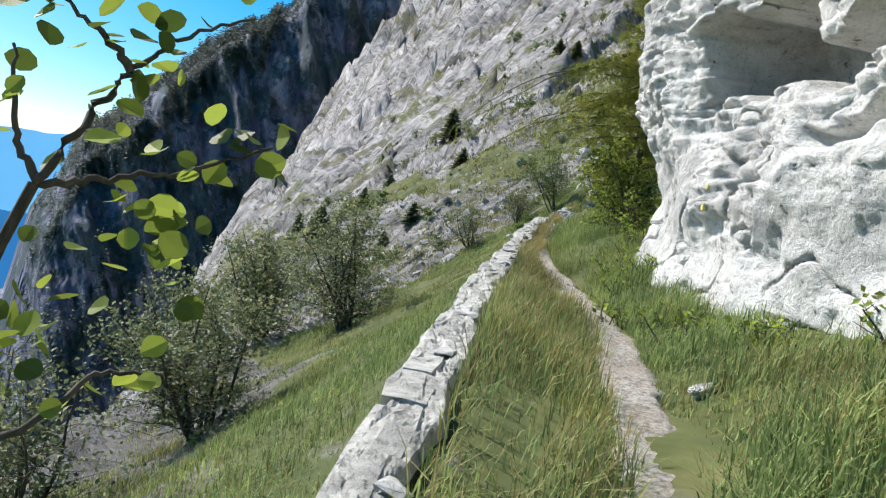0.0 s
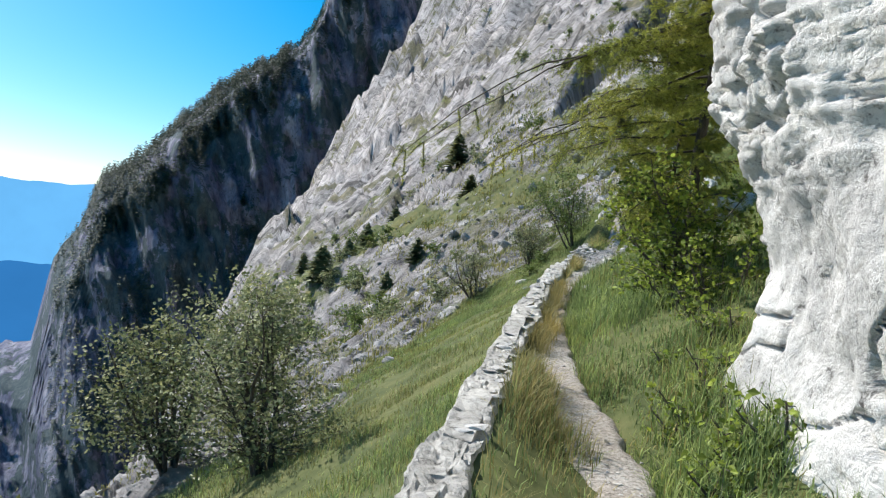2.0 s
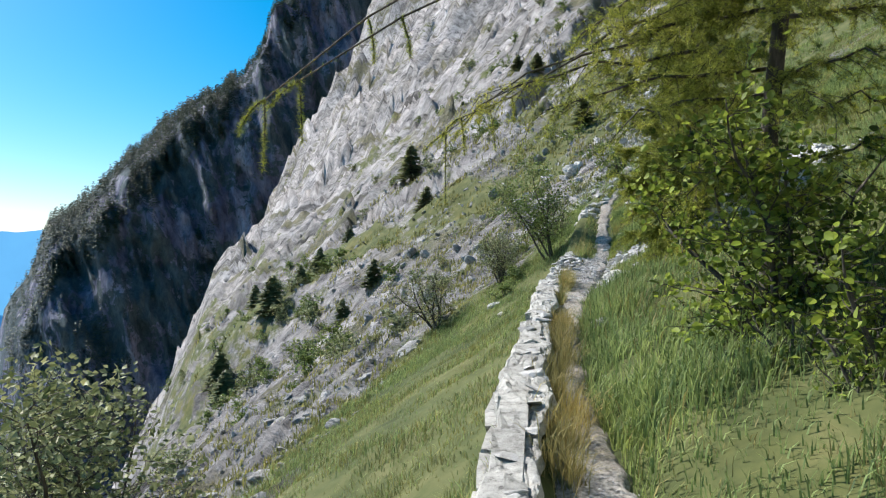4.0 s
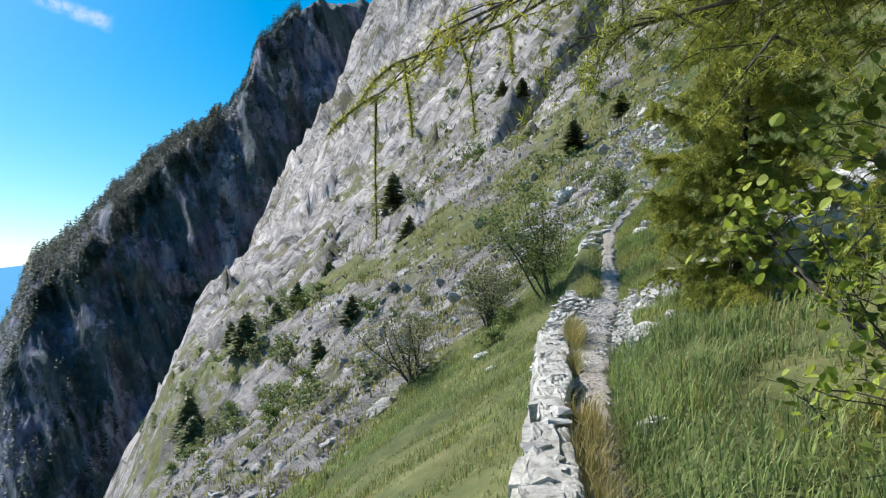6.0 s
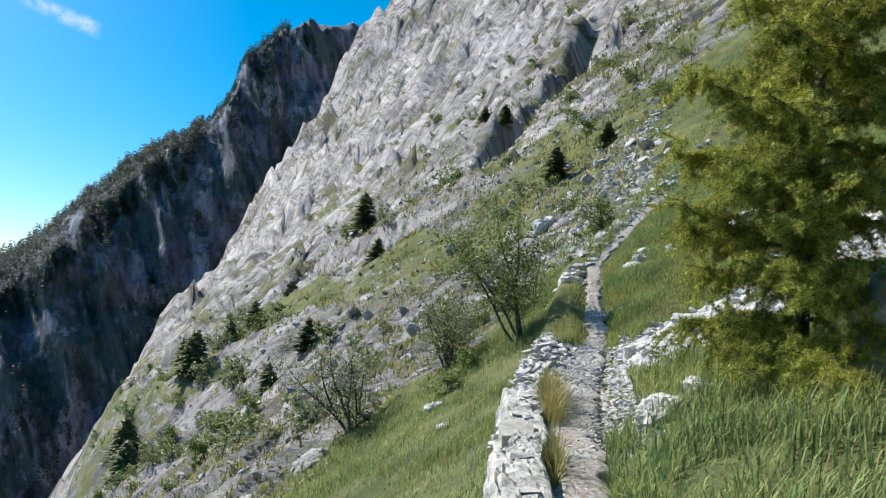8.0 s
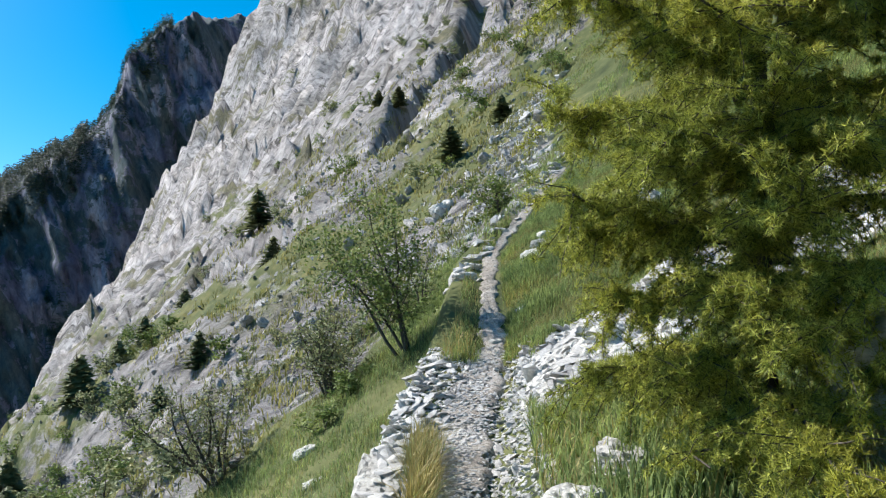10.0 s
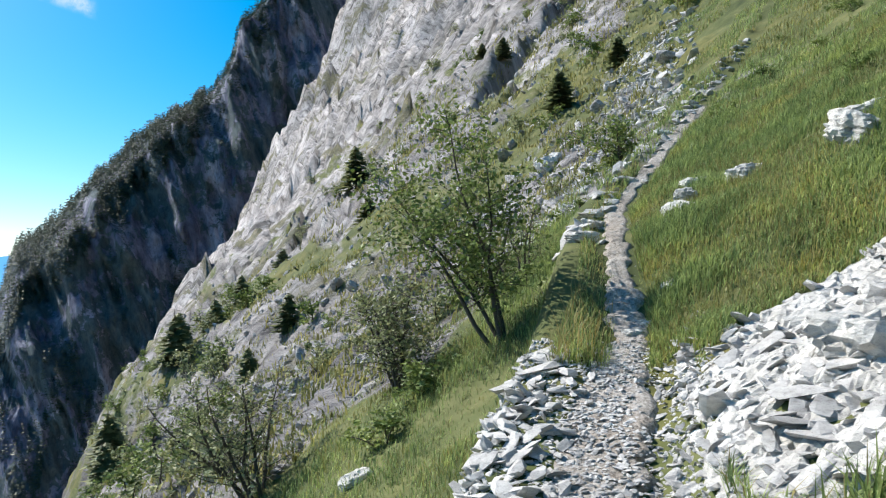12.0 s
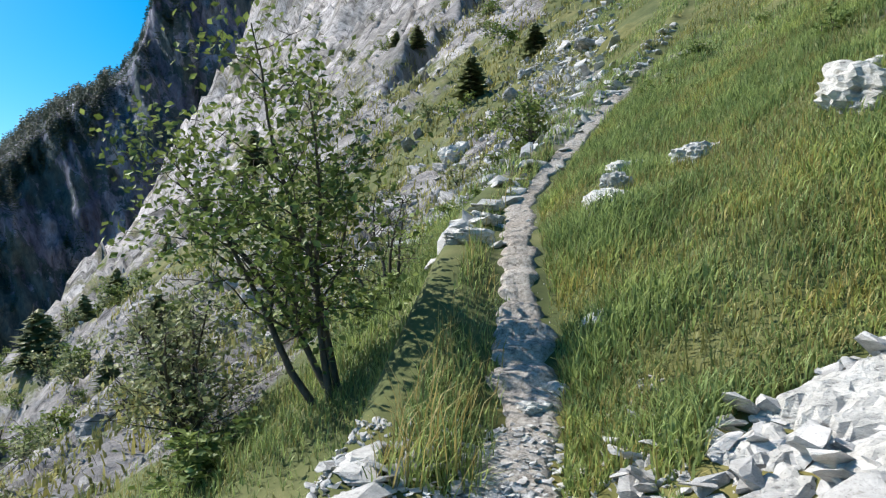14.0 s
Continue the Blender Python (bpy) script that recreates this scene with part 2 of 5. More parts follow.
def build_mesh(name, verts, faces, mat, shade=False):
    """A mesh from arrays: faces is one array of triangles or quads, or a list of such arrays."""
    me = bpy.data.meshes.new(name)
    groups = faces if isinstance(faces, list) else [faces]
    loops = np.concatenate([np.asarray(g, np.int32).ravel() for g in groups])
    sizes = np.concatenate([np.full(len(g), np.asarray(g).shape[1], np.int32) for g in groups])
    me.vertices.add(len(verts))
    me.vertices.foreach_set("co", np.asarray(verts, np.float32).ravel())
    me.loops.add(len(loops))
    me.loops.foreach_set("vertex_index", loops)
    me.polygons.add(len(sizes))
    me.polygons.foreach_set("loop_start", np.concatenate([[0], np.cumsum(sizes)[:-1]]).astype(np.int32))
    me.polygons.foreach_set("use_smooth", np.full(len(sizes), shade))
    me.update(calc_edges=True)
    me.validate()
    me.materials.append(mat)
    return me


def grid_faces(rows, cols, closed=False):
    a = np.arange(rows * cols).reshape(rows, cols)
    b = np.roll(a, -1, 1) if closed else a[:, 1:]
    a = a if closed else a[:, :-1]
    return np.stack([a[:-1], b[:-1], b[1:], a[1:]], -1).reshape(-1, 4)


def thing(name, at, label, category, group="", kind=""):
    ob = new(name)
    ob.location = at
    ob.empty_display_size = 0.1
    return tagged(ob, label, category, group, kind)


def part(name, me, parent, label=""):
    ob = new(name, me)
    ob.parent = parent
    return tagged(ob, label)


# ---- the lie of the land ----
TRAIL_Y = (-60, -6, 0, 3.3, 6.5, 9, 11, 13, 15, 17, 19, 20.5, 22, 23.3, 25.1, 27.1, 30, 34, 38.7, 60)
TRAIL_X = (3, 0.6, 0.35, 0.26, 0.03, -0.5, -1.08, -1.40, -1.50, -1.5, -1.45, -1.38, -1.25, -1.12, -1.08, -1.0, 0.0, 1.6, 3.6, 12)
TRAIL_Z = (-5, -0.85, -0.10, 0.33, 0.47, 0.62, 0.84, 1.08, 1.34, 1.49, 1.58, 1.67, 1.9, 2.22, 2.95, 3.45, 4.7, 6.5, 8.7, 18)
WALL_X = (1, -0.45, -0.60, -0.86, -1.20, -1.38, -1.54, -1.68, -1.74, -1.80, -1.90, -2.0, -1.95, -1.8, -1.6, -1.5, -0.4, 1.2, 3.2, 11.6)


def trail_x(y):
    return np.interp(y, TRAIL_Y, TRAIL_X)


def trail_z(y):
    return np.interp(y, TRAIL_Y, TRAIL_Z)


def wall_x(y):
    return np.interp(y, TRAIL_Y, WALL_X)


def wall_rise(y):
    """How far the wall's top stands above the trodden path."""
    return np.interp(y, (0, 3, 6, 9, 12, 15, 18, 20, 22), (0.02, 0.10, 0.24, 0.28, 0.16, 0.12, 0.10, 0.04, 0.0))


EDGE_Y = (-20, 0, 6, 12, 22, 25, 27, 34, 41, 48, 60, 100)
EDGE_X = (-4, -3.7, -4.1, -4.9, -5.4, -4.6, -2.8, -0.6, 1.2, 3.2, 7, 25)


def rock_edge(y):
    return np.interp(y, EDGE_Y, EDGE_X)


def near_height(x, y):
    dl, dr = wall_x(y) - x, x - trail_x(y)
    left = -0.30 * smooth(0.0, 0.25, dl) - 0.62 * np.clip(dl - 0.1, 0, None) - 0.006 * np.clip(dl - 2, 0, None) ** 2
    right = 0.10 * smooth(0.2, 0.6, dr) + 0.36 * np.clip(dr - 0.3, 0, None) + 0.25 * np.clip(dr - 1.6, 0, None)
    rough = 0.10 * fbm(x * 0.8, y * 0.8, 0, 4, seed=3) * smooth(0.2, 1.2, np.maximum(dl, dr - 0.1))
    rough = rough + 0.45 * fbm(x * 0.35, y * 0.25, 0, 5, 0.6, seed=6, ridged=True) * smooth(3.0, 6.0, dl)
    rough = rough - 0.065 * smooth(0.34, 0.18, np.abs(dr))
    k = np.clip((trail_x(y) - x) / np.maximum(trail_x(y) - wall_x(y), 0.05), 0, 1)
    return trail_z(y) + (wall_rise(y) - 0.03) * smooth(0.3, 0.95, k) + np.where(dl > 0, left, 0) + np.where(dr > 0, right, 0) + rough


def along_across(x, y):
    return -0.485 * x + 0.875 * y, 0.875 * x + 0.485 * y


def far_height(x, y):
    s, n = along_across(x, y)
    steep = np.interp(s, (0, 60, 100, 245, 380, 440), (0.72, 0.8, 0.93, 1.05, 1.45, 1.9))
    z = steep * (n - 8.0)
    size = np.clip(s / 240.0, 0.08, 1.3)
    q = -0.9 * s + 0.45 * n
    p = 0.45 * s + 0.9 * n
    beds = p / 11.0 + 0.9 * fbm(q / 40.0, p / 30.0, 0, 4, 0.55, seed=13)
    fine = p / 3.1 + 0.8 * fbm(q / 12.0, p / 9.0, 0, 4, 0.55, seed=14)
    z = z + size * (7.0 * fbm(q / 80.0, p / 22.0, 0, 6, 0.52, seed=11, ridged=True) + 1.3 * fbm(q / 30.0, p / 9.0, 0, 5, 0.5, seed=17) - 7)
    cut = p / 17.0 - q / 60.0 + 0.8 * fbm(q / 50.0, p / 26.0, 4, 4, 0.5, seed=15)
    z = z + size * 4.6 * ((beds % 1.0) ** 2.2 - 0.3) + (0.3 + 0.8 * size) * ((fine % 1.0) ** 2.0 - 0.33) + size * 4.0 * ((cut % 1.0) ** 3 - 0.25)
    z = z + 0.4 * fbm(q / 7.0, p / 2.6, 0, 4, 0.6, seed=19, ridged=True) * smooth(20, 60, s)
    z = z + 1.1 * np.minimum(n - 1.0, 0) * smooth(28, 75, s)
    gx = np.interp(y, (60, 66.3, 72.5, 81.6, 111.6, 125), (-7.0, -5.5, -4.0, -1.2, 2.6, 5.0)) + 0.5 * value_noise(y * 0.3, 0, 0, 21)
    z = z - 6.0 * np.exp(-np.abs((x - gx) / (0.8 + 0.012 * y)) ** 3) * smooth(62, 67, y) * smooth(122, 108, y)
    z = z - 2.2 * np.clip(s - 445, 0, None) ** 1.0
    return z


def height(x, y):
    s, n = along_across(x, y)
    away = smooth(28, 62, y + 0.25 * np.abs(x)) * smooth(-30, 20, y) + 0 * x
    low = near_height(x, y)
    z = low * (1 - away) + far_height(x, y) * away
    floor = -330.0
    return floor + np.logaddexp(0, (z - floor) / 30.0) * 30.0


def ground():
    az = np.concatenate([np.arange(-100, -72, 2.0), np.arange(-72, 72, 0.36), np.arange(72, 260, 4.0)])
    r = np.concatenate([[0.02], np.exp(np.arange(math.log(0.25), math.log(620), 0.0155)), np.geomspace(700, 1700, 8)])
    A, R = np.meshgrid(np.radians(az), r)
    x, y = -1.2 + R * np.sin(A), 12.0 + R * np.cos(A)
    z = height(x, y)
    me = build_mesh("ground", np.stack([x, y, z], -1).reshape(-1, 3), grid_faces(len(r), len(az), True), GROUND, True)
    s, n = along_across(x, y)
    ragged = 1.3 * fbm(x * 0.35, y * 0.35, 0, 4, seed=5)
    rock = 0.62 * np.maximum(smooth(-0.7, 0.7, rock_edge(y) - x + ragged) * smooth(2, 8, y), smooth(44, 54, y + 2 * ragged)) + 0.16 * smooth(60, 240, s)
    rock = rock + 0.20 * fbm(s / 14, n / 5, 0, 4, seed=5) + 0.22 * fbm((-0.9 * s + 0.45 * n) / 30, (0.45 * s + 0.9 * n) / 9, 0, 3, seed=9) - 0.04
    for name, values in (("along_beds", -0.9 * s + 0.45 * n), ("across_beds", 0.45 * s + 0.9 * n)):
        me.attributes.new(name, "FLOAT", "POINT").data.foreach_set("value", values.astype(np.float32).ravel())
    a = me.attributes.new("rock", "FLOAT", "POINT")
    a.data.foreach_set("value", np.clip(rock, 0, 1).astype(np.float32).ravel())
    return tagged(new("ground", me), "grassy limestone hillside falling away to the valley", "ground", kind="structure")


ground()


def trail_left(y):
    """How far the trodden gravel reaches towards the wall."""
    return np.interp(y, (8.5, 11.0, 22.3, 23.2), (0.0, 1.0, 1.0, 0.0)) * np.clip(trail_x(y) - wall_x(y) - 0.28, 0, None)


def surface(x, y):
    """The top of the ground or of the trodden path."""
    k = np.where(x < trail_x(y), np.clip((trail_x(y) - trail_left(y) - x) / 0.17, 0, 9), (x - trail_x(y)) / 0.17)
    return np.where(k < 1.2, np.maximum(height(x, y), trail_z(y) - 0.008 - 0.035 * smooth(21.5, 23, y) - 0.07 * np.minimum(k, 2) ** 4), height(x, y))


def trail():
    y = np.arange(-4, 34, 0.035)
    k = np.linspace(-1, 1, 21)
    Y, K = np.meshgrid(y, k, indexing="ij")
    width = 0.21 - 0.05 * smooth(10, 14, y)
    ragged = 0.035 * fbm(y * 2.0, 0, 0, 3, 0.6, seed=8)
    edge = 0.045 * fbm(Y * 5.0, np.sign(K) * 3, 0, 3, 0.6, seed=18)
    X = trail_x(Y) + K * (width + ragged)[:, None] + edge * np.abs(K) + np.minimum(K, 0) * trail_left(Y) + 0.03 * fbm(Y * 1.1, 4, 0, 3, seed=2)
    Z = trail_z(Y) - 0.005 - 0.035 * smooth(21.5, 23, Y) - 0.075 * K**6 + (0.007 * broken(X * 9, Y * 7, 12) + 0.007 * fbm(X * 3, Y * 2, 0, 3, seed=29)) * (1 - K**4)
    tread = (Y / 0.24 + 0.3 * fbm(X * 2, Y, 0, 2, seed=28)) % 1.0
    Z = Z + (0.07 * (smooth(0.78, 1.0, tread) - tread) + 0.035) * smooth(23.3, 23.7, Y) * smooth(26.0, 25.4, Y) * (1 - K**4)
    me = build_mesh("trail", np.stack([X, Y, Z], -1).reshape(-1, 3), grid_faces(len(y), len(k)), GRAVEL, True)
    tagged(new("trail", me), "narrow stony footpath of pale gravel and earth", "path", kind="structure")


trail()


# skyline of the shaded massif: degrees left of +y and degrees up, and its distance
SKY_LEFT = (-14, 6, 14.5, 18.5, 21.6, 23.5, 25.0, 26.4, 29.2, 31.4, 33.2, 35.5, 37.6, 40.4, 41.2, 43, 44)
SKY_UP = (27, 26, 24.6, 24.0, 22.8, 21.8, 20.2, 16.6, 13.9, 12.6, 11.2, 8.4, 5.6, 3.2, 0.2, -3.5, -10)


def massif():
    left = np.arange(-14, 46.0, 0.125)
    v = np.linspace(0, 1, 160)
    L, V = np.meshgrid(left, v)
    top = np.interp(L, SKY_LEFT, SKY_UP) + 0.25 * fbm(L * 1.1, 0, 0, 4, seed=31)
    base = 640 + 110 * smooth(40, 46, L) + 60 * smooth(26, 14, L)
    crest = 1.5 + np.tan(np.radians(top)) * (base + 90)
    wall = np.clip(V / 0.75, 0, 1)
    back = np.clip((V - 0.75) / 0.25, 0, 1)
    face = -330 + (crest - 40 - -330) * wall
    Z = np.where(V < 0.75, face, crest - 40 + 40 * np.sin(back * math.pi / 2))
    arc = L * 11.0
    lean = arc - 0.30 * Z
    rib = 38 * fbm(lean / 85, Z / 300, 3, 6, 0.5, seed=41, ridged=True) + 10 * fbm(lean / 18, Z / 70, 0, 5, 0.5, seed=47, ridged=True)
    D = base + 90 * wall**1.6 + 110 * back - rib * (1 - 0.8 * back)
    a = np.radians(L)
    X, Y = -1.2 - D * np.sin(a), 12 + D * np.cos(a)
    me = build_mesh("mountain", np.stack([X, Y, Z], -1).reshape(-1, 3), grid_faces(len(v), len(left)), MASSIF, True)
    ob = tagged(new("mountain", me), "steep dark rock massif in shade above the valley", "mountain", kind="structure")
    return ob


massif()


def far_range(name, distance, peak, seed, colour, label):
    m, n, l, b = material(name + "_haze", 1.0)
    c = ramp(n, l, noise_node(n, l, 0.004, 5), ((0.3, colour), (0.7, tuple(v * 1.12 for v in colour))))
    # blue air haze painted as a flat glow; the sun does not light it
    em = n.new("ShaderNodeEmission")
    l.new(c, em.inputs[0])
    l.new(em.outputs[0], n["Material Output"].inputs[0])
    left = np.arange(-60, 80, 0.25)
    v = np.linspace(0, 1, 24)
    L, V = np.meshgrid(left, v)
    top = peak * distance * (1 + 0.16 * fbm(left * 0.16, seed, 0, 5, seed=seed))
    Z = -620 + (top + 620) * V
    D = distance + 500 * V
    a = np.radians(L)
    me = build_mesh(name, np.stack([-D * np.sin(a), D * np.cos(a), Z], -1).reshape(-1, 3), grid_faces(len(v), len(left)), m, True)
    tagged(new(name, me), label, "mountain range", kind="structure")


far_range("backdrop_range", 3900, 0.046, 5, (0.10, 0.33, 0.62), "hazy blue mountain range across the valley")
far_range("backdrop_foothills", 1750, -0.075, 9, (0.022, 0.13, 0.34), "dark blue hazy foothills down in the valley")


def cloud_wisp():
    """A short streak of high cloud, far off."""
    m, n, l, b = material("cloud_vapour", 1.0)
    # the sunlit white of the vapour is put in as its own glow
    em, clear, s = n.new("ShaderNodeEmission"), n.new("ShaderNodeBsdfTransparent"), n.new("ShaderNodeMixShader")
    em.inputs[0].default_value, em.inputs[1].default_value = (0.75, 0.85, 0.95, 1), 0.7
    fade = n.new("ShaderNodeMath")
    fade.operation = "MULTIPLY"
    l.new(attribute(n, "dense"), fade.inputs[0])
    l.new(ramp(n, l, noise_node(n, l, 0.02, 6), ((0.35, grey(0.05)), (0.7, grey(0.7)))), fade.inputs[1])
    l.new(fade.outputs[0], s.inputs[0])
    l.new(clear.outputs[0], s.inputs[1])
    l.new(em.outputs[0], s.inputs[2])
    l.new(s.outputs[0], n["Material Output"].inputs[0])
    u, v = np.linspace(0, 1, 40), np.linspace(-1, 1, 13)
    U, V = np.meshgrid(u, v)
    left = np.radians(41.0 - 6.0 * U)
    up = np.radians(20.2 - 1.3 * U + V * (0.55 + 0.25 * U))
    D = 4300.0
    me = build_mesh("backdrop_cloud", np.stack([-D * np.sin(left) * np.cos(up), D * np.cos(left) * np.cos(up), D * np.sin(up)], -1).reshape(-1, 3), grid_faces(13, 40), m, True)
    dense = (1 - V**2) ** 1.5 * smooth(0, 0.25, U) * smooth(1.0, 0.85, U)
    me.attributes.new("dense", "FLOAT", "POINT").data.foreach_set("value", dense.astype(np.float32).ravel())
    ob = tagged(new("backdrop_cloud", me), "thin white wisp of cloud in the blue sky", "cloud", kind="structure")
    ob.visible_shadow = False


cloud_wisp()



# ---- templates and scattering ----
def chunk(seed, points=12, flat=0.6):
    """An angular stone about one metre long: the hull of a few random points."""
    rng = random.Random(seed)
    bm = bmesh.new()
    for _ in range(points):
        v = Vector((rng.gauss(0, 1), rng.gauss(0, 1), rng.gauss(0, 1))).normalized()
        k = max(abs(v.x), abs(v.y), abs(v.z)) ** 0.55
        bm.verts.new((0.5 * v.x / k, 0.36 * v.y / k, 0.5 * flat * v.z / k))
    bmesh.ops.convex_hull(bm, input=bm.verts)
    loose = [v for v in bm.verts if not v.link_faces]
    bmesh.ops.delete(bm, geom=loose, context="VERTS")
    bmesh.ops.triangulate(bm, faces=bm.faces)
    bm.verts.index_update()
    vs = np.array([v.co[:] for v in bm.verts])
    fs = np.array([[v.index for v in f.verts] for f in bm.faces])
    bm.free()
    return vs, fs


def turns(rx, ry, rz):
    """Rotation matrices from arrays of angles in radians."""
    cx, sx, cy, sy, cz, sz = np.cos(rx), np.sin(rx), np.cos(ry), np.sin(ry), np.cos(rz), np.sin(rz)
    o, i = np.zeros_like(rx), np.ones_like(rx)
    X = np.stack([i, o, o, o, cx, -sx, o, sx, cx], -1).reshape(-1, 3, 3)
    Y = np.stack([cy, o, sy, o, i, o, -sy, o, cy], -1).reshape(-1, 3, 3)
    Z = np.stack([cz, -sz, o, sz, cz, o, o, o, i], -1).reshape(-1, 3, 3)
    return Z @ Y @ X


def merged(templates, which, R, S, T):
    """Many copies of a few templates, turned by R, scaled by S and moved to T, as one set of arrays."""
    vs, fs, start = [], [], 0
    for k, (v, f) in enumerate(templates):
        pick = np.nonzero(which == k)[0]
        if not len(pick):
            continue
        put = np.einsum("nij,nvj->nvi", R[pick], v[None] * S[pick][:, None, :]) + T[pick][:, None, :]
        fs.append((f[None] + (start + np.arange(len(pick)) * len(v))[:, None, None]).reshape(-1, 3))
        vs.append(put.reshape(-1, 3))
        start += len(pick) * len(v)
    return np.concatenate(vs), np.concatenate(fs)


STONES = [chunk(100 + k, 11 + k % 4, (0.45, 0.6, 0.35, 0.7)[k % 4]) for k in range(14)]
PLATES = [chunk(300 + k, 12, (0.24, 0.32, 0.4)[k % 3]) for k in range(10)]
STONE_MESHES = [build_mesh("stone", v, f, LIMESTONE) for v, f in STONES]
PLATE_MESHES = [build_mesh("stone", v, f, RUBBLE_STONE) for v, f in PLATES]


def slope_turn(x, y):
    """The tilt of the ground at x, y as angles about x and y."""
    gx = (height(x + 0.2, y) - height(x - 0.2, y)) / 0.4
    gy = (height(x, y + 0.2) - height(x, y - 0.2)) / 0.4
    return np.arctan(gy), -np.arctan(gx)


def stone_stuff(name, x, y, size, label, category, plates=True, seed=0, sink=0.1, parent=None, mat=None):
    rng = np.random.default_rng(seed)
    n = len(x)
    rx, ry = slope_turn(x, y)
    R = turns(rx + rng.normal(0, 0.17, n), ry + rng.normal(0, 0.17, n), rng.uniform(0, 6.28, n))
    S = size[:, None] * rng.uniform(0.75, 1.25, (n, 3))
    tm = PLATES if plates else STONES
    T = np.stack([x, y, surface(x, y) + size * (0.12 if plates else 0.2) - sink * size], -1)
    v, f = merged(tm, rng.integers(0, len(tm), n), R, S, T)
    ob = new(name, build_mesh(name, v, f, mat or RUBBLE_STONE))
    if parent:
        ob.parent = parent
        return tagged(ob, kind="stuff")
    return tagged(ob, label, category, kind="stuff")


def tubes(lines, sides=5):
    """Tapered tubes along polylines given as (points, radii)."""
    vs, fs, start = [], [], 0
    ring = np.linspace(0, 2 * math.pi, sides, endpoint=False)
    for pts, rad in lines:
        pts, rad = np.asarray(pts, float), np.asarray(rad, float)
        d = np.gradient(pts, axis=0)
        d /= np.linalg.norm(d, axis=1, keepdims=True) + 1e-9
        up = np.where(np.abs(d[:, 2:3]) > 0.9, np.array([[1.0, 0, 0]]), np.array([[0, 0, 1.0]]))
        a = np.cross(d, up)
        a /= np.linalg.norm(a, axis=1, keepdims=True) + 1e-9
        b = np.cross(d, a)
        v = pts[:, None] + rad[:, None, None] * (np.cos(ring)[None, :, None] * a[:, None] + np.sin(ring)[None, :, None] * b[:, None])
        vs.append(v.reshape(-1, 3))
        fs.append(grid_faces(len(pts), sides, True) + start)
        start += v.shape[0] * sides
    return np.concatenate(vs), np.concatenate(fs)


def bend(start, way, length, droop, steps, rng, wobble=0.12):
    """A bending line from start: droop pulls it down (or up, if negative)."""
    p, d = np.array(start, float), np.array(way, float)
    d /= np.linalg.norm(d)
    out = [p.copy()]
    for _ in range(steps):
        d = d + rng.normal(0, wobble, 3) + np.array([0, 0, -droop])
        d /= np.linalg.norm(d)
        p = p + d * length / steps
        out.append(p.copy())
    return np.array(out)


def leaf_arrays(at, size, rng, long=1.6, hang=0.3, fine=True):
    """Folded leaves at the given places, the large ones with a rounder, toothed outline."""
    n = len(at)
    R = turns(rng.normal(hang, 0.7, n), rng.normal(0, 0.7, n), rng.uniform(0, 6.28, n))
    leaf = np.array([[0, 0, 0], [-0.5, 0.5 * long, 0.12], [0, long, -0.05], [0.5, 0.5 * long, 0.12], [0, 0.55 * long, -0.06]])
    tri = np.array([[0, 4, 1], [1, 4, 2], [0, 3, 4], [4, 3, 2]])
    if fine and size > 0.0355:
        edge = ((0, 0), (-0.3, 0.12), (-0.5, 0.42), (-0.44, 0.7), (-0.22, 0.9), (0, 1.0), (0.22, 0.9), (0.44, 0.7), (0.5, 0.42), (0.3, 0.12))
        leaf = np.array([[0, 0.5 * long, -0.10]] + [[x, y * long, 0.10 * abs(x) * 2 - 0.12 * y] for x, y in edge])
        tri = np.array([[0, 1 + (k + 1) % 10, 1 + k] for k in range(10)])
    S = (size * rng.uniform(0.7, 1.3, n))[:, None] * np.ones((1, 3))
    return merged([(leaf, tri)], np.zeros(n, int), R, S, at)


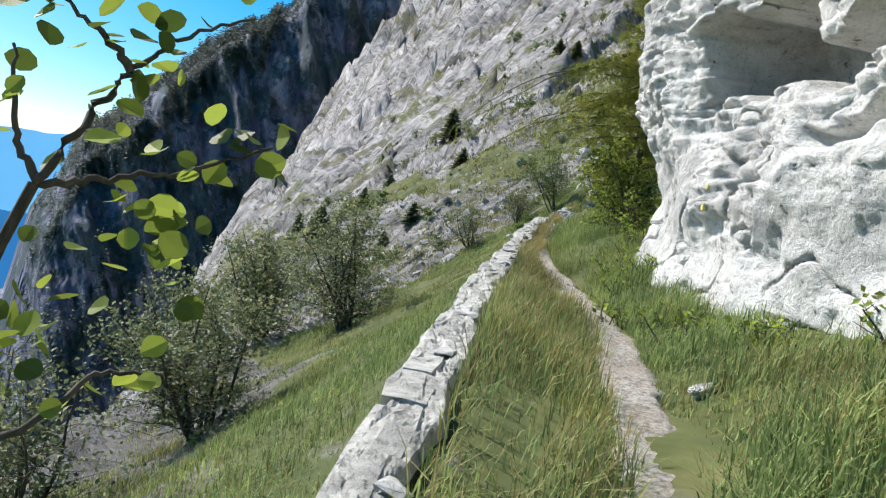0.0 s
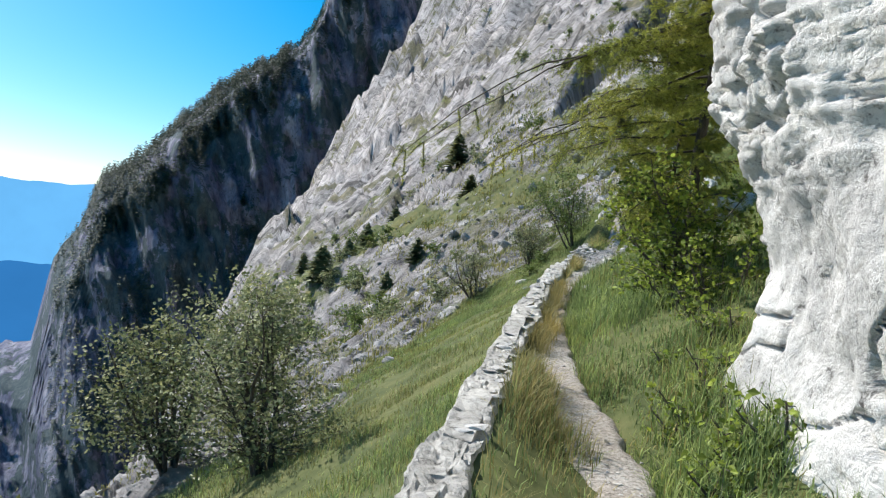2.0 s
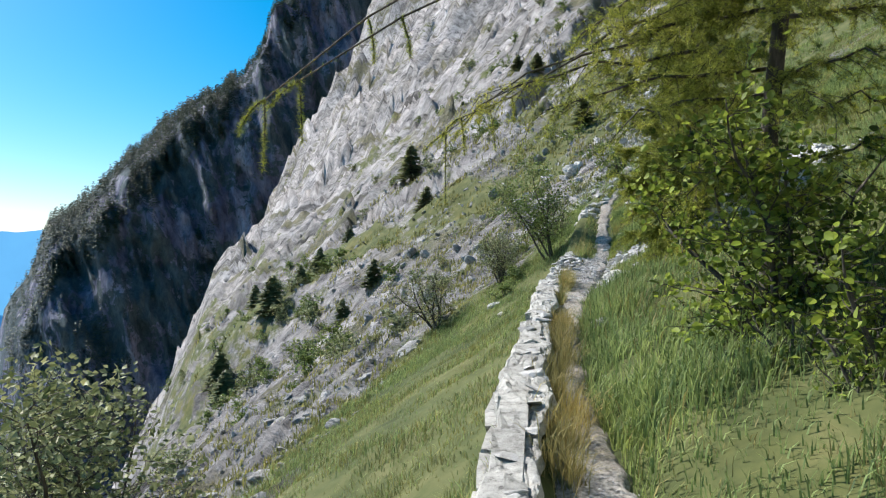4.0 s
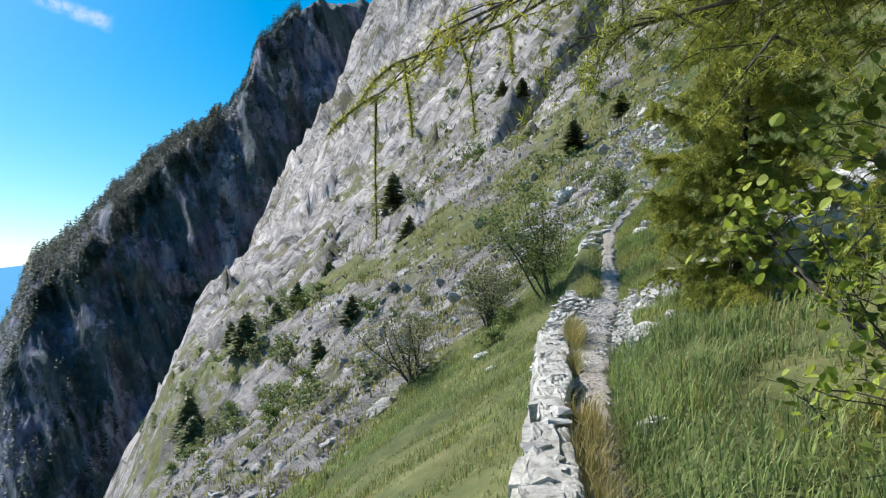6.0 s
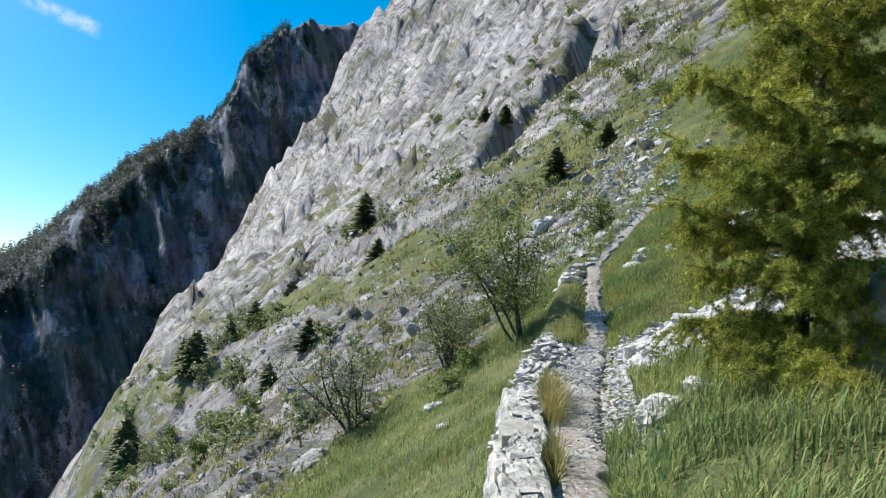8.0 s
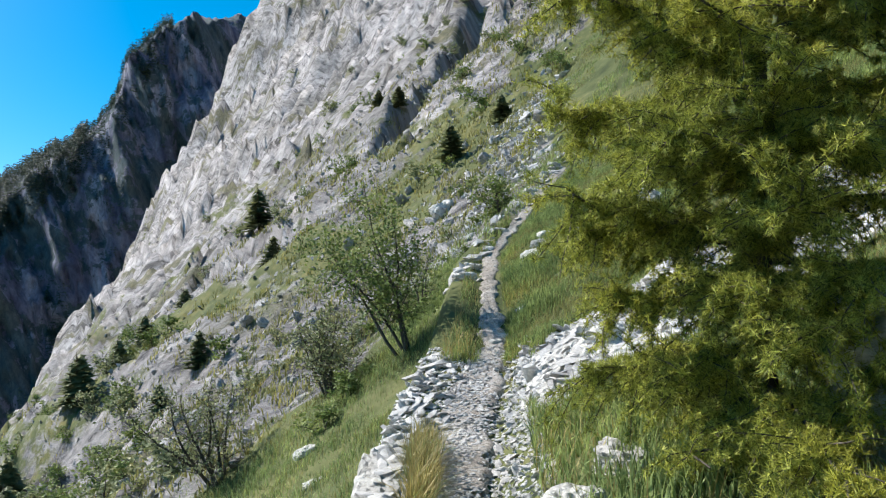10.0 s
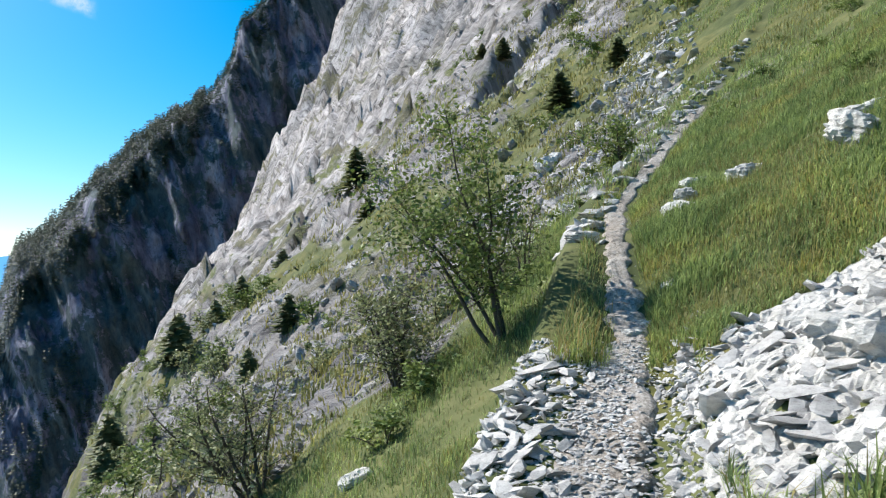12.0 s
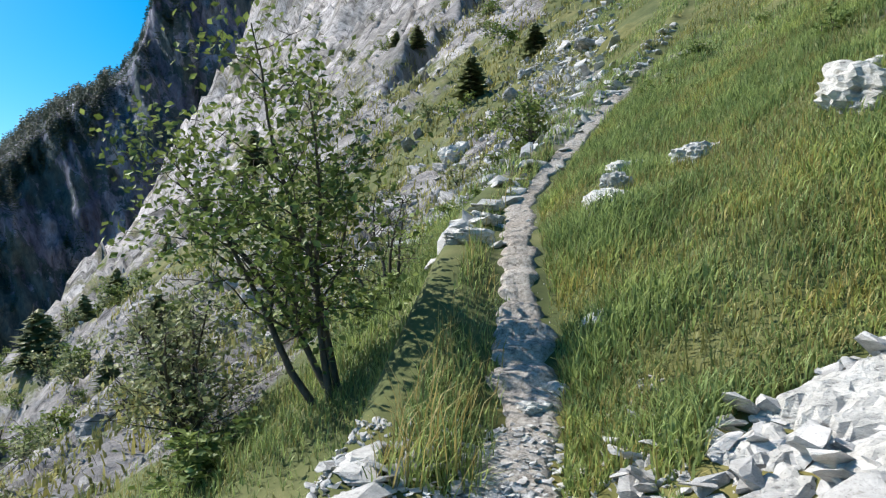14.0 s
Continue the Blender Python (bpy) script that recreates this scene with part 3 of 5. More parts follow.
def broadleaf(name, at, tall, wide, lean, stems, leaves, leaf_size, mat, label, category, seed, group="", bare=0.25, leaf_long=1.6, fine=True, twiggy=1.0, slender=1.0):
    """A shrub or small tree: several stems from one foot, branches, twigs and leaves."""
    rng = np.random.default_rng(seed)
    ob = thing(name, at, label, category, group)
    stem_lines, twig_lines, tips = [], [], []
    for k in range(stems):
        a = 2 * math.pi * (k + rng.uniform(-0.3, 0.3)) / stems
        out = np.array([math.cos(a), math.sin(a), 0]) * wide * 0.42 * rng.uniform(0.3, 1.0) / tall
        way = out + np.array([lean[0], lean[1], 1.0])
        stem = bend((0.04 * math.cos(a), 0.04 * math.sin(a), -0.25), way, (tall + 0.2) * rng.uniform(0.72, 1.02), -0.02, 9, rng, 0.11)
        r0 = slender * (0.011 * tall + 0.012)
        stem_lines.append((stem, np.linspace(r0, 0.004, 10)))
        for j in range(int((9 + 5 * tall) * twiggy) if fine else 6):
            q = rng.uniform(bare, 1.0)
            i = min(int(q * 9), 8)
            p = stem[i] + (stem[i + 1] - stem[i]) * (q * 9 - i)
            b = rng.uniform(0, 2 * math.pi)
            side = np.array([math.cos(b), math.sin(b), rng.uniform(0.1, 0.9)])
            br = bend(p, side, wide * 0.46 * (1.25 - q) * rng.uniform(0.5, 1.1) + 0.08 * tall, 0.02, 5, rng, 0.2)
            thin = slice(None, None, 1 if fine else 5)
            twig_lines.append((br[thin], np.linspace(0.004 + 0.003 * tall * (1 - q), 0.0015, 6)[thin]))
            for m in range(4):
                tw = bend(br[rng.integers(1, 6)], rng.normal(0, 1, 3) + (0, 0, 0.4), 0.09 * tall + 0.05, 0.03, 3, rng, 0.2)
                if fine:
                    twig_lines.append((tw, np.linspace(0.0025, 0.001, 4)))
                tips.append(tw)
            tips.append(br[2:])
    pool = np.concatenate(tips)
    spots = pool[rng.integers(0, len(pool), leaves)] + rng.normal(0, 0.022 * tall + 0.012, (leaves, 3))
    for line in stem_lines:
        v, f = tubes([line], 6)
        part("stem", build_mesh("stem", v, f, BARK, True), ob)
    v, f = tubes(twig_lines, 3)
    twigs = part("branchwork", build_mesh("branchwork", v, f, BARK), ob)
    if not fine:
        tagged(twigs, kind="stuff")
    v, f = leaf_arrays(spots, leaf_size, rng, leaf_long, fine=fine)
    part("foliage", build_mesh("foliage", v, f, mat), ob)
    return ob


def tuft_arrays(at, size, rng, broad=0.048):
    """Stars of needles."""
    k, needle = 8, []
    tri = []
    r = random.Random(5)
    for i in range(k):
        d = Vector((r.gauss(0, 1), r.gauss(0, 1), r.gauss(0, 1) + 0.3)).normalized()
        s = d.orthogonal().normalized() * broad
        base = len(needle)
        needle += [tuple(-s), tuple(s), tuple(d)]
        tri.append((base, base + 1, base + 2))
    n = len(at)
    R = turns(rng.uniform(0, 6.28, n), rng.uniform(0, 6.28, n), rng.uniform(0, 6.28, n))
    S = (size * rng.uniform(0.7, 1.3, n))[:, None] * np.ones((1, 3))
    return merged([(np.array(needle), np.array(tri))], np.zeros(n, int), R, S, at)


def larch(at, tall, reach, low, branches, seed, label, aims=(), tuft=0.034, dense=1.5):
    """A larch: tapered trunk, drooping limbs with hanging twigs, and tufts of needles along them. aims: limbs that reach to given places."""
    rng = np.random.default_rng(seed)
    ob = thing("larch_tree", at, label, "tree", "larches beside the path")
    trunk = bend((0, 0, -0.3), (0.02, 0.0, 1), tall + 0.3, 0.0, 14, rng, 0.025)
    r0 = 0.015 * tall - 0.02
    v, f = tubes([(trunk, np.linspace(r0, 0.012, 15))], 9)
    part("trunk", build_mesh("trunk", v, f, BARK, True), ob)
    limbs, twigs, spots, sprigs = [], [], [], []

    def dress(limb, length, spots=spots):
        for m in range(int(13 * length * dense) + 5):
            q = rng.uniform(0.12, 1.0) * (len(limb) - 1)
            i = min(int(q), len(limb) - 2)
            p = limb[i] + (limb[i + 1] - limb[i]) * (q - i)
            d = limb[i + 1] - limb[i]
            side = np.cross(d, (0, 0, 1)) * rng.choice((-1, 1)) * rng.uniform(0.2, 1) + d * rng.uniform(0.2, 1.0)
            tw = bend(p, side / (np.linalg.norm(side) + 1e-6) + np.array([0, 0, rng.uniform(-0.7, 0.45)]), rng.uniform(0.15, 0.45) * (0.6 + 0.25 * length), 0.10, 5, rng, 0.15)
            twigs.append((tw, np.linspace(0.004, 0.0015, 6)))
            count = int(12 * dense) + 3
            t = rng.uniform(0, 5, count)
            j = np.minimum(t.astype(int), 4)
            spots.append(tw[j] + (tw[j + 1] - tw[j]) * (t - j)[:, None] + rng.normal(0, 0.012, (count, 3)))

    for k in range(branches):
        q = low + (0.97 - low) * (k + rng.uniform(0, 0.8)) / branches
        i = min(int(q * 14), 13)
        p = trunk[i] + (trunk[i + 1] - trunk[i]) * (q * 14 - i)
        a = k * 2.4 + rng.uniform(-0.5, 0.5)
        length = reach * (1.02 - q) ** 0.7 * rng.uniform(0.6, 1.05) + 0.12
        limb = bend(p, (math.cos(a), math.sin(a), rng.uniform(-0.05, 0.35)), length, 0.035, 7, rng, 0.08)
        limbs.append((limb, np.linspace(0.008 + 0.010 * length, 0.003, 8)))
        dress(limb, length)
    for start_z, tip, hang in aims:
        a, b = np.array([0, 0, start_z]), np.array(tip, float) - np.array(at)
        s = np.linspace(0, 1, 9)[:, None]
        limb = a + (b - a) * s + np.array([0, 0, 0.3]) * np.linalg.norm(b - a) * (s * (1 - s)) * s + rng.normal(0, 0.04, (9, 3)) * s
        limbs.append((limb, np.linspace(0.018, 0.004, 9)))
        if hang:
            dress(limb[:5], 0.5 * np.linalg.norm(b - a))
            ends = [bend(limb[8], (0.0, 0.0, -1), hang, 0.3, 7, rng, 0.05), bend(limb[8], b - a + np.array([0, 0, 0.2]), 0.22, 0.12, 7, rng, 0.05), bend(limb[7], (0.3, 0.2, -0.8), 0.7 * hang, 0.25, 7, rng, 0.05), limb[1:]]
            for tw in ends:
                twigs.append((tw, np.linspace(0.006, 0.002, 8)))
                t = np.linspace(0.2, 6.9, 60)
                j = np.minimum(t.astype(int), 6)
                sprigs.append(tw[j] + (tw[j + 1] - tw[j]) * (t - j)[:, None])
        else:
            dress(limb, 0.75 * np.linalg.norm(b - a))
    for line in limbs:
        v, f = tubes([line], 5)
        part("limb", build_mesh("limb", v, f, BARK, True), ob)
    v, f = tubes(twigs, 3)
    part("twigwork", build_mesh("twigwork", v, f, BARK), ob)
    v, f = tuft_arrays(np.concatenate(spots), tuft, rng)
    if sprigs:
        w, g = tuft_arrays(np.concatenate(sprigs), 0.028, rng, 0.045)
        v, f = np.concatenate([v, w]), np.concatenate([f, g + len(v)])
    part("needles", build_mesh("needles", v, f, LARCH_NEEDLE), ob, "olive-green soft needle tufts")
    return ob


def fir_arrays(seed, tiers=15, sprays=11):
    """A small conifer one metre tall: uneven whorls of drooping sprays, gaps between them."""
    rng = np.random.default_rng(seed)
    vs, fs = [], []
    lean = rng.normal(0, 0.05, 2)
    for k in range(tiers):
        z = 0.08 + 0.90 * k / tiers
        r = 0.25 * (1 - z) ** 0.7 + 0.02
        for j in range(sprays):
            a = 2 * math.pi * rng.uniform()
            c, s = math.cos(a), math.sin(a)
            rr = r * rng.uniform(0.35, 1.25)
            w = 0.17 * rr + 0.012
            zz = z + rng.uniform(-0.03, 0.03)
            ox, oy = lean * z
            base = len(vs)
            vs += [(ox + 0.1 * rr * c, oy + 0.1 * rr * s, zz + 0.03), (ox + 0.6 * rr * c - w * s, oy + 0.6 * rr * s + w * c, zz + rng.uniform(-0.03, 0.01)), (ox + rr * c, oy + rr * s, zz + rng.uniform(-0.07, 0.03)), (ox + 0.6 * rr * c + w * s, oy + 0.6 * rr * s - w * c, zz - 0.02)]
            fs += [(base, base + 1, base + 2), (base, base + 2, base + 3)]
    return np.array(vs), np.array(fs)


FIRS = [fir_arrays(k, 24, 16) for k in range(4)]
FAR_FIRS = [fir_arrays(k + 10, 5, 6) for k in range(4)]


# ---- the overhanging white cliff beside the path ----
CLIFF_X = (5.4, 2.9, 1.25, 0.55, 0.33, 0.38, 0.6, 0.97, 1.55, 2.35, 3.3, 4.6)
CLIFF_Y = (12.3, 11.7, 11.1, 10.55, 9.9, 9.2, 8.2, 7.0, 5.3, 3.2, 0.6, -5.0)


def cliff():
    k = np.linspace(0, 11, 1200)
    cx, cy = (np.interp(k, np.arange(12), c) for c in (CLIFF_X, CLIFF_Y))
    ker = np.hanning(91) / np.hanning(91).sum()
    cx, cy = (np.convolve(np.pad(c, 45, mode="edge"), ker, "valid") for c in (cx, cy))
    d = np.concatenate([[0], np.cumsum(np.hypot(np.diff(cx), np.diff(cy)))])
    u = np.arange(0, d[-1], 0.03)
    cx, cy = np.interp(u, d, cx), np.interp(u, d, cy)
    tx, ty = np.gradient(cx), np.gradient(cy)
    ln = np.hypot(tx, ty)
    ox, oy = ty / ln, -tx / ln
    z = np.concatenate([np.arange(-0.3, 5.3, 0.024), np.arange(5.6, 9.2, 0.12)])
    U, Z = np.meshgrid(u, z)
    CX, CY, OX, OY = (np.broadcast_to(c, U.shape) for c in (cx, cy, ox, oy))
    out = 0.12 * smooth(2.0, 1.1, Z) + 0.13 * smooth(1.5, 2.2, Z) + 0.17 * smooth(2.7, 3.5, Z) + 0.08 * (Z - 3.5).clip(0)
    X0, Y0 = CX, CY
    out = out + 0.17 * fbm(X0 * 0.8, Y0 * 0.8, Z * 0.9, 4, 0.5, seed=51)
    layer = Z + 0.12 * fbm(X0 * 0.7, Y0 * 0.7, Z * 0.5, 3, seed=57) + 0.012 * U
    upper = smooth(2.1, 2.9, Z + 0.6 * fbm(U * 0.6, 9, 0, 3, seed=56))
    bed = layer * 6.0 + 1.1 * value_noise(layer * 2.1, 0.3 * U, 0, seed=55) + 0.5 * value_noise(layer * 5.3, 0.8 * U, 0, seed=54)
    lip = 0.08 + 0.92 * smooth(-0.1, 0.6, fbm(U * 0.9, np.floor(bed) * 3.7, 0, 3, seed=58))
    out = out + upper * (0.085 * lip * ((bed % 1.0) ** 0.8 * (1 - (bed % 1.0) ** 12) - 0.4) + 0.05 * value_noise(U * 1.0, np.floor(bed) * 5.1, 2, seed=59))
    out = out + 0.030 * broken(U * 1.0 + 0.4 * fbm(U, Z, 0, 2, seed=60), layer * 5.5, 61) * (0.10 + 0.90 * upper) + 0.013 * broken(U * 3.6 + 0.5 * fbm(U * 2, Z * 2, 0, 2, seed=65), layer * 9.0, 62) * (0.4 + 0.6 * upper)
    out = out + 0.022 * fbm(X0 * 3.5, Y0 * 3.5, Z * 4.5, 5, 0.6, seed=63) * (0.35 + 0.65 * upper)
    pits = fbm(X0 * 4 + 7, Y0 * 4, Z * 5, 3, 0.6, seed=64)
    out = out - 0.025 * smooth(0.7, 0.9, pits)
    # cut-out pockets below the overhang
    ragged = 0.10 * fbm(U * 1.7, 3, 0, 3, seed=71)
    for y0, y1, z0, z1, deep in ((7.7, 6.2, 3.02, 3.75, 1.1), (6.3, 4.4, 3.0, 3.35, 0.7), (6.1, 5.0, 2.55, 2.72, 0.22), (5.0, 3.4, 2.72, 2.95, 0.3), (7.3, 6.9, 2.35, 2.5, 0.15)):
        inside = smooth(z0, z0 + 0.12, Z + ragged) * smooth(z1 + 0.03, z1, Z + ragged) * smooth(y0 + 0.1, y0 - 0.12, CY) * smooth(y1 - 0.1, y1 + 0.12, CY)
        out = out - deep * inside
    crack = np.abs(fbm(U * 0.55, Z * 0.55, 8, 4, 0.55, seed=75))
    out = out - 0.10 * smooth(0.035, 0.0, crack)
    back = smooth(7.4, 9.2, Z)
    out = out - 4.5 * back**2
    X, Y = X0 + OX * out, Y0 + OY * out
    verts = np.stack([X, Y, Z - 0.35], -1).reshape(-1, 3)
    faces = grid_faces(len(z), len(u))
    ob = tagged(new("cliff", build_mesh("cliff", verts, faces, CLIFF, True)), "white overhanging limestone cliff with dark cut-out ledges", "cliff", kind="structure")
    # painted waymark: thin patches that follow the rock
    co = verts.reshape(len(z), len(u), 3)
    rng = np.random.default_rng(3)
    for py, pz, rad in ((7.30, 1.71, 0.034), (7.28, 1.91, 0.026)):
        near = np.hypot(co[..., 1] - py, co[..., 2] - pz) < rad
        r, k = np.nonzero(near)
        face = np.array([ox[k].mean(), oy[k].mean(), 0.0])
        centre = co[r, k].mean(0)
        centre = centre + face * (((co[r, k] - centre) @ face).max() + 0.004)
        side = np.array([-face[1], face[0], 0.0])
        a = np.linspace(0, 2 * math.pi, 14, endpoint=False)
        rim = rad * rng.uniform(0.7, 1.15, 14)
        ring = centre + side * (np.cos(a) * rim * 0.8)[:, None] + np.array([0, 0, 1.0]) * (np.sin(a) * rim)[:, None]
        vs = np.concatenate([ring, ring - face * 0.03, [centre + face * 0.002]])
        fs = [np.array([[m, (m + 1) % 14, 14 + (m + 1) % 14, 14 + m] for m in range(14)]), np.array([[28, (m + 1) % 14, m] for m in range(14)])]
        part("paint_mark", build_mesh("paint_mark", vs, fs, YELLOW), ob, "small yellow painted waymark")


cliff()


# ---- dry stone edge of the path ----
def block_arrays(seed):
    """A roughly squared stone of unit size, flat on top."""
    rng = np.random.default_rng(seed)
    bm = bmesh.new()
    bmesh.ops.create_cube(bm, size=1.0)
    bmesh.ops.subdivide_edges(bm, edges=bm.edges[:], cuts=1, use_grid_fill=True)
    bmesh.ops.triangulate(bm, faces=bm.faces)
    bm.verts.index_update()
    v = np.array([p.co[:] for p in bm.verts])
    f = np.array([[p.index for p in q.verts] for q in bm.faces])
    bm.free()
    corner = (np.abs(v) > 0.4).sum(1)
    v = v * (1 - 0.07 * (corner == 3) - 0.02 * (corner == 2))[:, None]
    return v + rng.normal(0, 0.05, v.shape) * np.array([1, 0.7, 0.8]), f


BLOCK_MESHES = [build_mesh("stone", *block_arrays(500 + k), WALL_STONE) for k in range(12)]


def edge_wall():
    rng = np.random.default_rng(4)
    ob = thing("dry_stone_wall", (0, 0, 0), "low dry stone retaining wall of pale limestone edging the path", "wall")
    y = np.arange(0.6, 19.8, 0.024)
    k = np.linspace(0, 1, 36)
    Y, K = np.meshgrid(y, k, indexing="ij")
    wide = 0.25 + 0.06 * fbm(y * 1.1, 1, 0, 4, seed=15) + 0.05 * smooth(16, 19, y)
    # section: from the inner edge over the top and down the outer face
    sx = np.interp(K, (0, 0.12, 0.55, 0.64, 1), (0.55, 0.46, -0.42, -0.52, -0.75)) * wide[:, None]
    sz = np.interp(K, (0, 0.12, 0.55, 0.64, 1), (-0.07, 0.0, 0.02, -0.04, -0.55))
    X = wall_x(Y) + sx + 0.03 * fbm(Y * 1.6, 6, 0, 4, 0.6, seed=97)
    around = np.interp(K, (0, 0.12, 0.55, 0.64, 1), (0, 0.05, 0.36, 0.42, 0.95))
    rough = 0.014 * broken(Y * 2.4 + 0.3 * fbm(Y * 2, K * 4, 0, 2, seed=94), around * 6.5, 95) + 0.006 * broken(Y * 11, around * 18, 98) + 0.016 * fbm(X * 5, Y * 5, sz * 5, 4, 0.6, seed=96) - 0.008
    Z = trail_z(Y) + wall_rise(Y) + sz + rough * smooth(0.0, 0.1, K)
    part("core", build_mesh("core", np.stack([X - 0.8 * rough * (K > 0.6), Y, Z], -1).reshape(-1, 3), grid_faces(len(y), len(k)), WALL_STONE), ob)
    # squared blocks along the outer edge in two courses
    for course, (off, drop, step) in enumerate(((-0.035, -0.112, 0.5), (-0.11, -0.32, 0.40))):
        y = 0.9 + 0.2 * course
        while y < 19.7:
            long = step * rng.uniform(0.55, 1.45)
            if rng.uniform() < 0.8:
                s = part("stone", BLOCK_MESHES[rng.integers(0, 12)], ob)
                mid = y + long / 2
                lean = math.atan2(float(trail_z(mid + 0.2) - trail_z(mid - 0.2)), 0.4)
                way = -math.atan2(float(wall_x(mid + 0.3) - wall_x(mid - 0.3)), 0.6)
                s.location = (float(wall_x(mid)) + off + rng.normal(0, 0.012), mid, float(trail_z(mid) + wall_rise(mid)) + drop + rng.normal(0, 0.008))
                s.rotation_euler = (lean + rng.normal(0, 0.025), rng.normal(0.0, 0.05), way + rng.normal(0, 0.05))
                s.scale = (rng.uniform(0.15, 0.22), long * 1.03, 0.23)
            y += long
    # flat pieces broken off along the inner side
    for n in range(46):
        y = rng.uniform(1.2, 19.5)
        x = float(wall_x(y)) + rng.uniform(-0.04, 0.10)
        size = rng.uniform(0.08, 0.20)
        s = part("flake", PLATE_MESHES[rng.integers(0, 10)], ob)
        s.location = (x, y, float(trail_z(y) + wall_rise(y)) + 0.005)
        s.rotation_euler = (rng.normal(0, 0.12), rng.normal(0, 0.12), rng.uniform(0, 6.28))
        s.scale = (size * 1.3, size, size * 0.7)
    return ob


edge_wall()


# ---- rubble ----
def boulder_mesh(seed, fine=4, mat=LIMESTONE):
    """A weathered block: a rounded box with beds and broken faces."""
    bm = bmesh.new()
    bmesh.ops.create_icosphere(bm, subdivisions=fine, radius=1.0)
    v = np.array([p.co[:] for p in bm.verts])
    f = np.array([[p.index for p in q.verts] for q in bm.faces])
    bm.free()
    k = (np.abs(v) ** 5).sum(1, keepdims=True) ** 0.2
    v = v / k * np.array([0.5, 0.42, 0.4])
    d = v / np.linalg.norm(v, axis=1, keepdims=True)
    bed = v[:, 2] * 9 + 1.2 * fbm(v[:, 0] * 2, v[:, 1] * 2, seed, 3, seed=seed)
    r = 0.13 * fbm(v[:, 0] * 2.2, v[:, 1] * 2.2, v[:, 2] * 2.2 + seed, 3, seed=seed) + 0.07 * ((bed % 1) ** 1.5 - 0.4) + 0.05 * broken(v[:, 0] * 5 + v[:, 2] * 2, v[:, 1] * 5 + v[:, 2] * 3, seed)
    return build_mesh("boulder", v + d * r[:, None], f, mat)


BOULDERS = [boulder_mesh(k + 1) for k in range(6)]
HILL_ROCKS = [boulder_mesh(k + 21, 3, HILL_STONE) for k in range(6)]


def in_rubble(x, y, ragged=0.0):
    bank = (x > -0.9 + 0.55 * np.clip(y - 21.9, 0, None) + 0.4 * np.clip(20.2 - y, 0, None) + ragged) & (y < 22.9 + 0.35 * (x - 0.3) + ragged) & (y > 19.9) & (x < 2.8)
    path = (y > 18.2) & (y < 22.6 + ragged) & (x > wall_x(y) - 0.1) & (x < trail_x(y) + 0.45)
    return bank | path


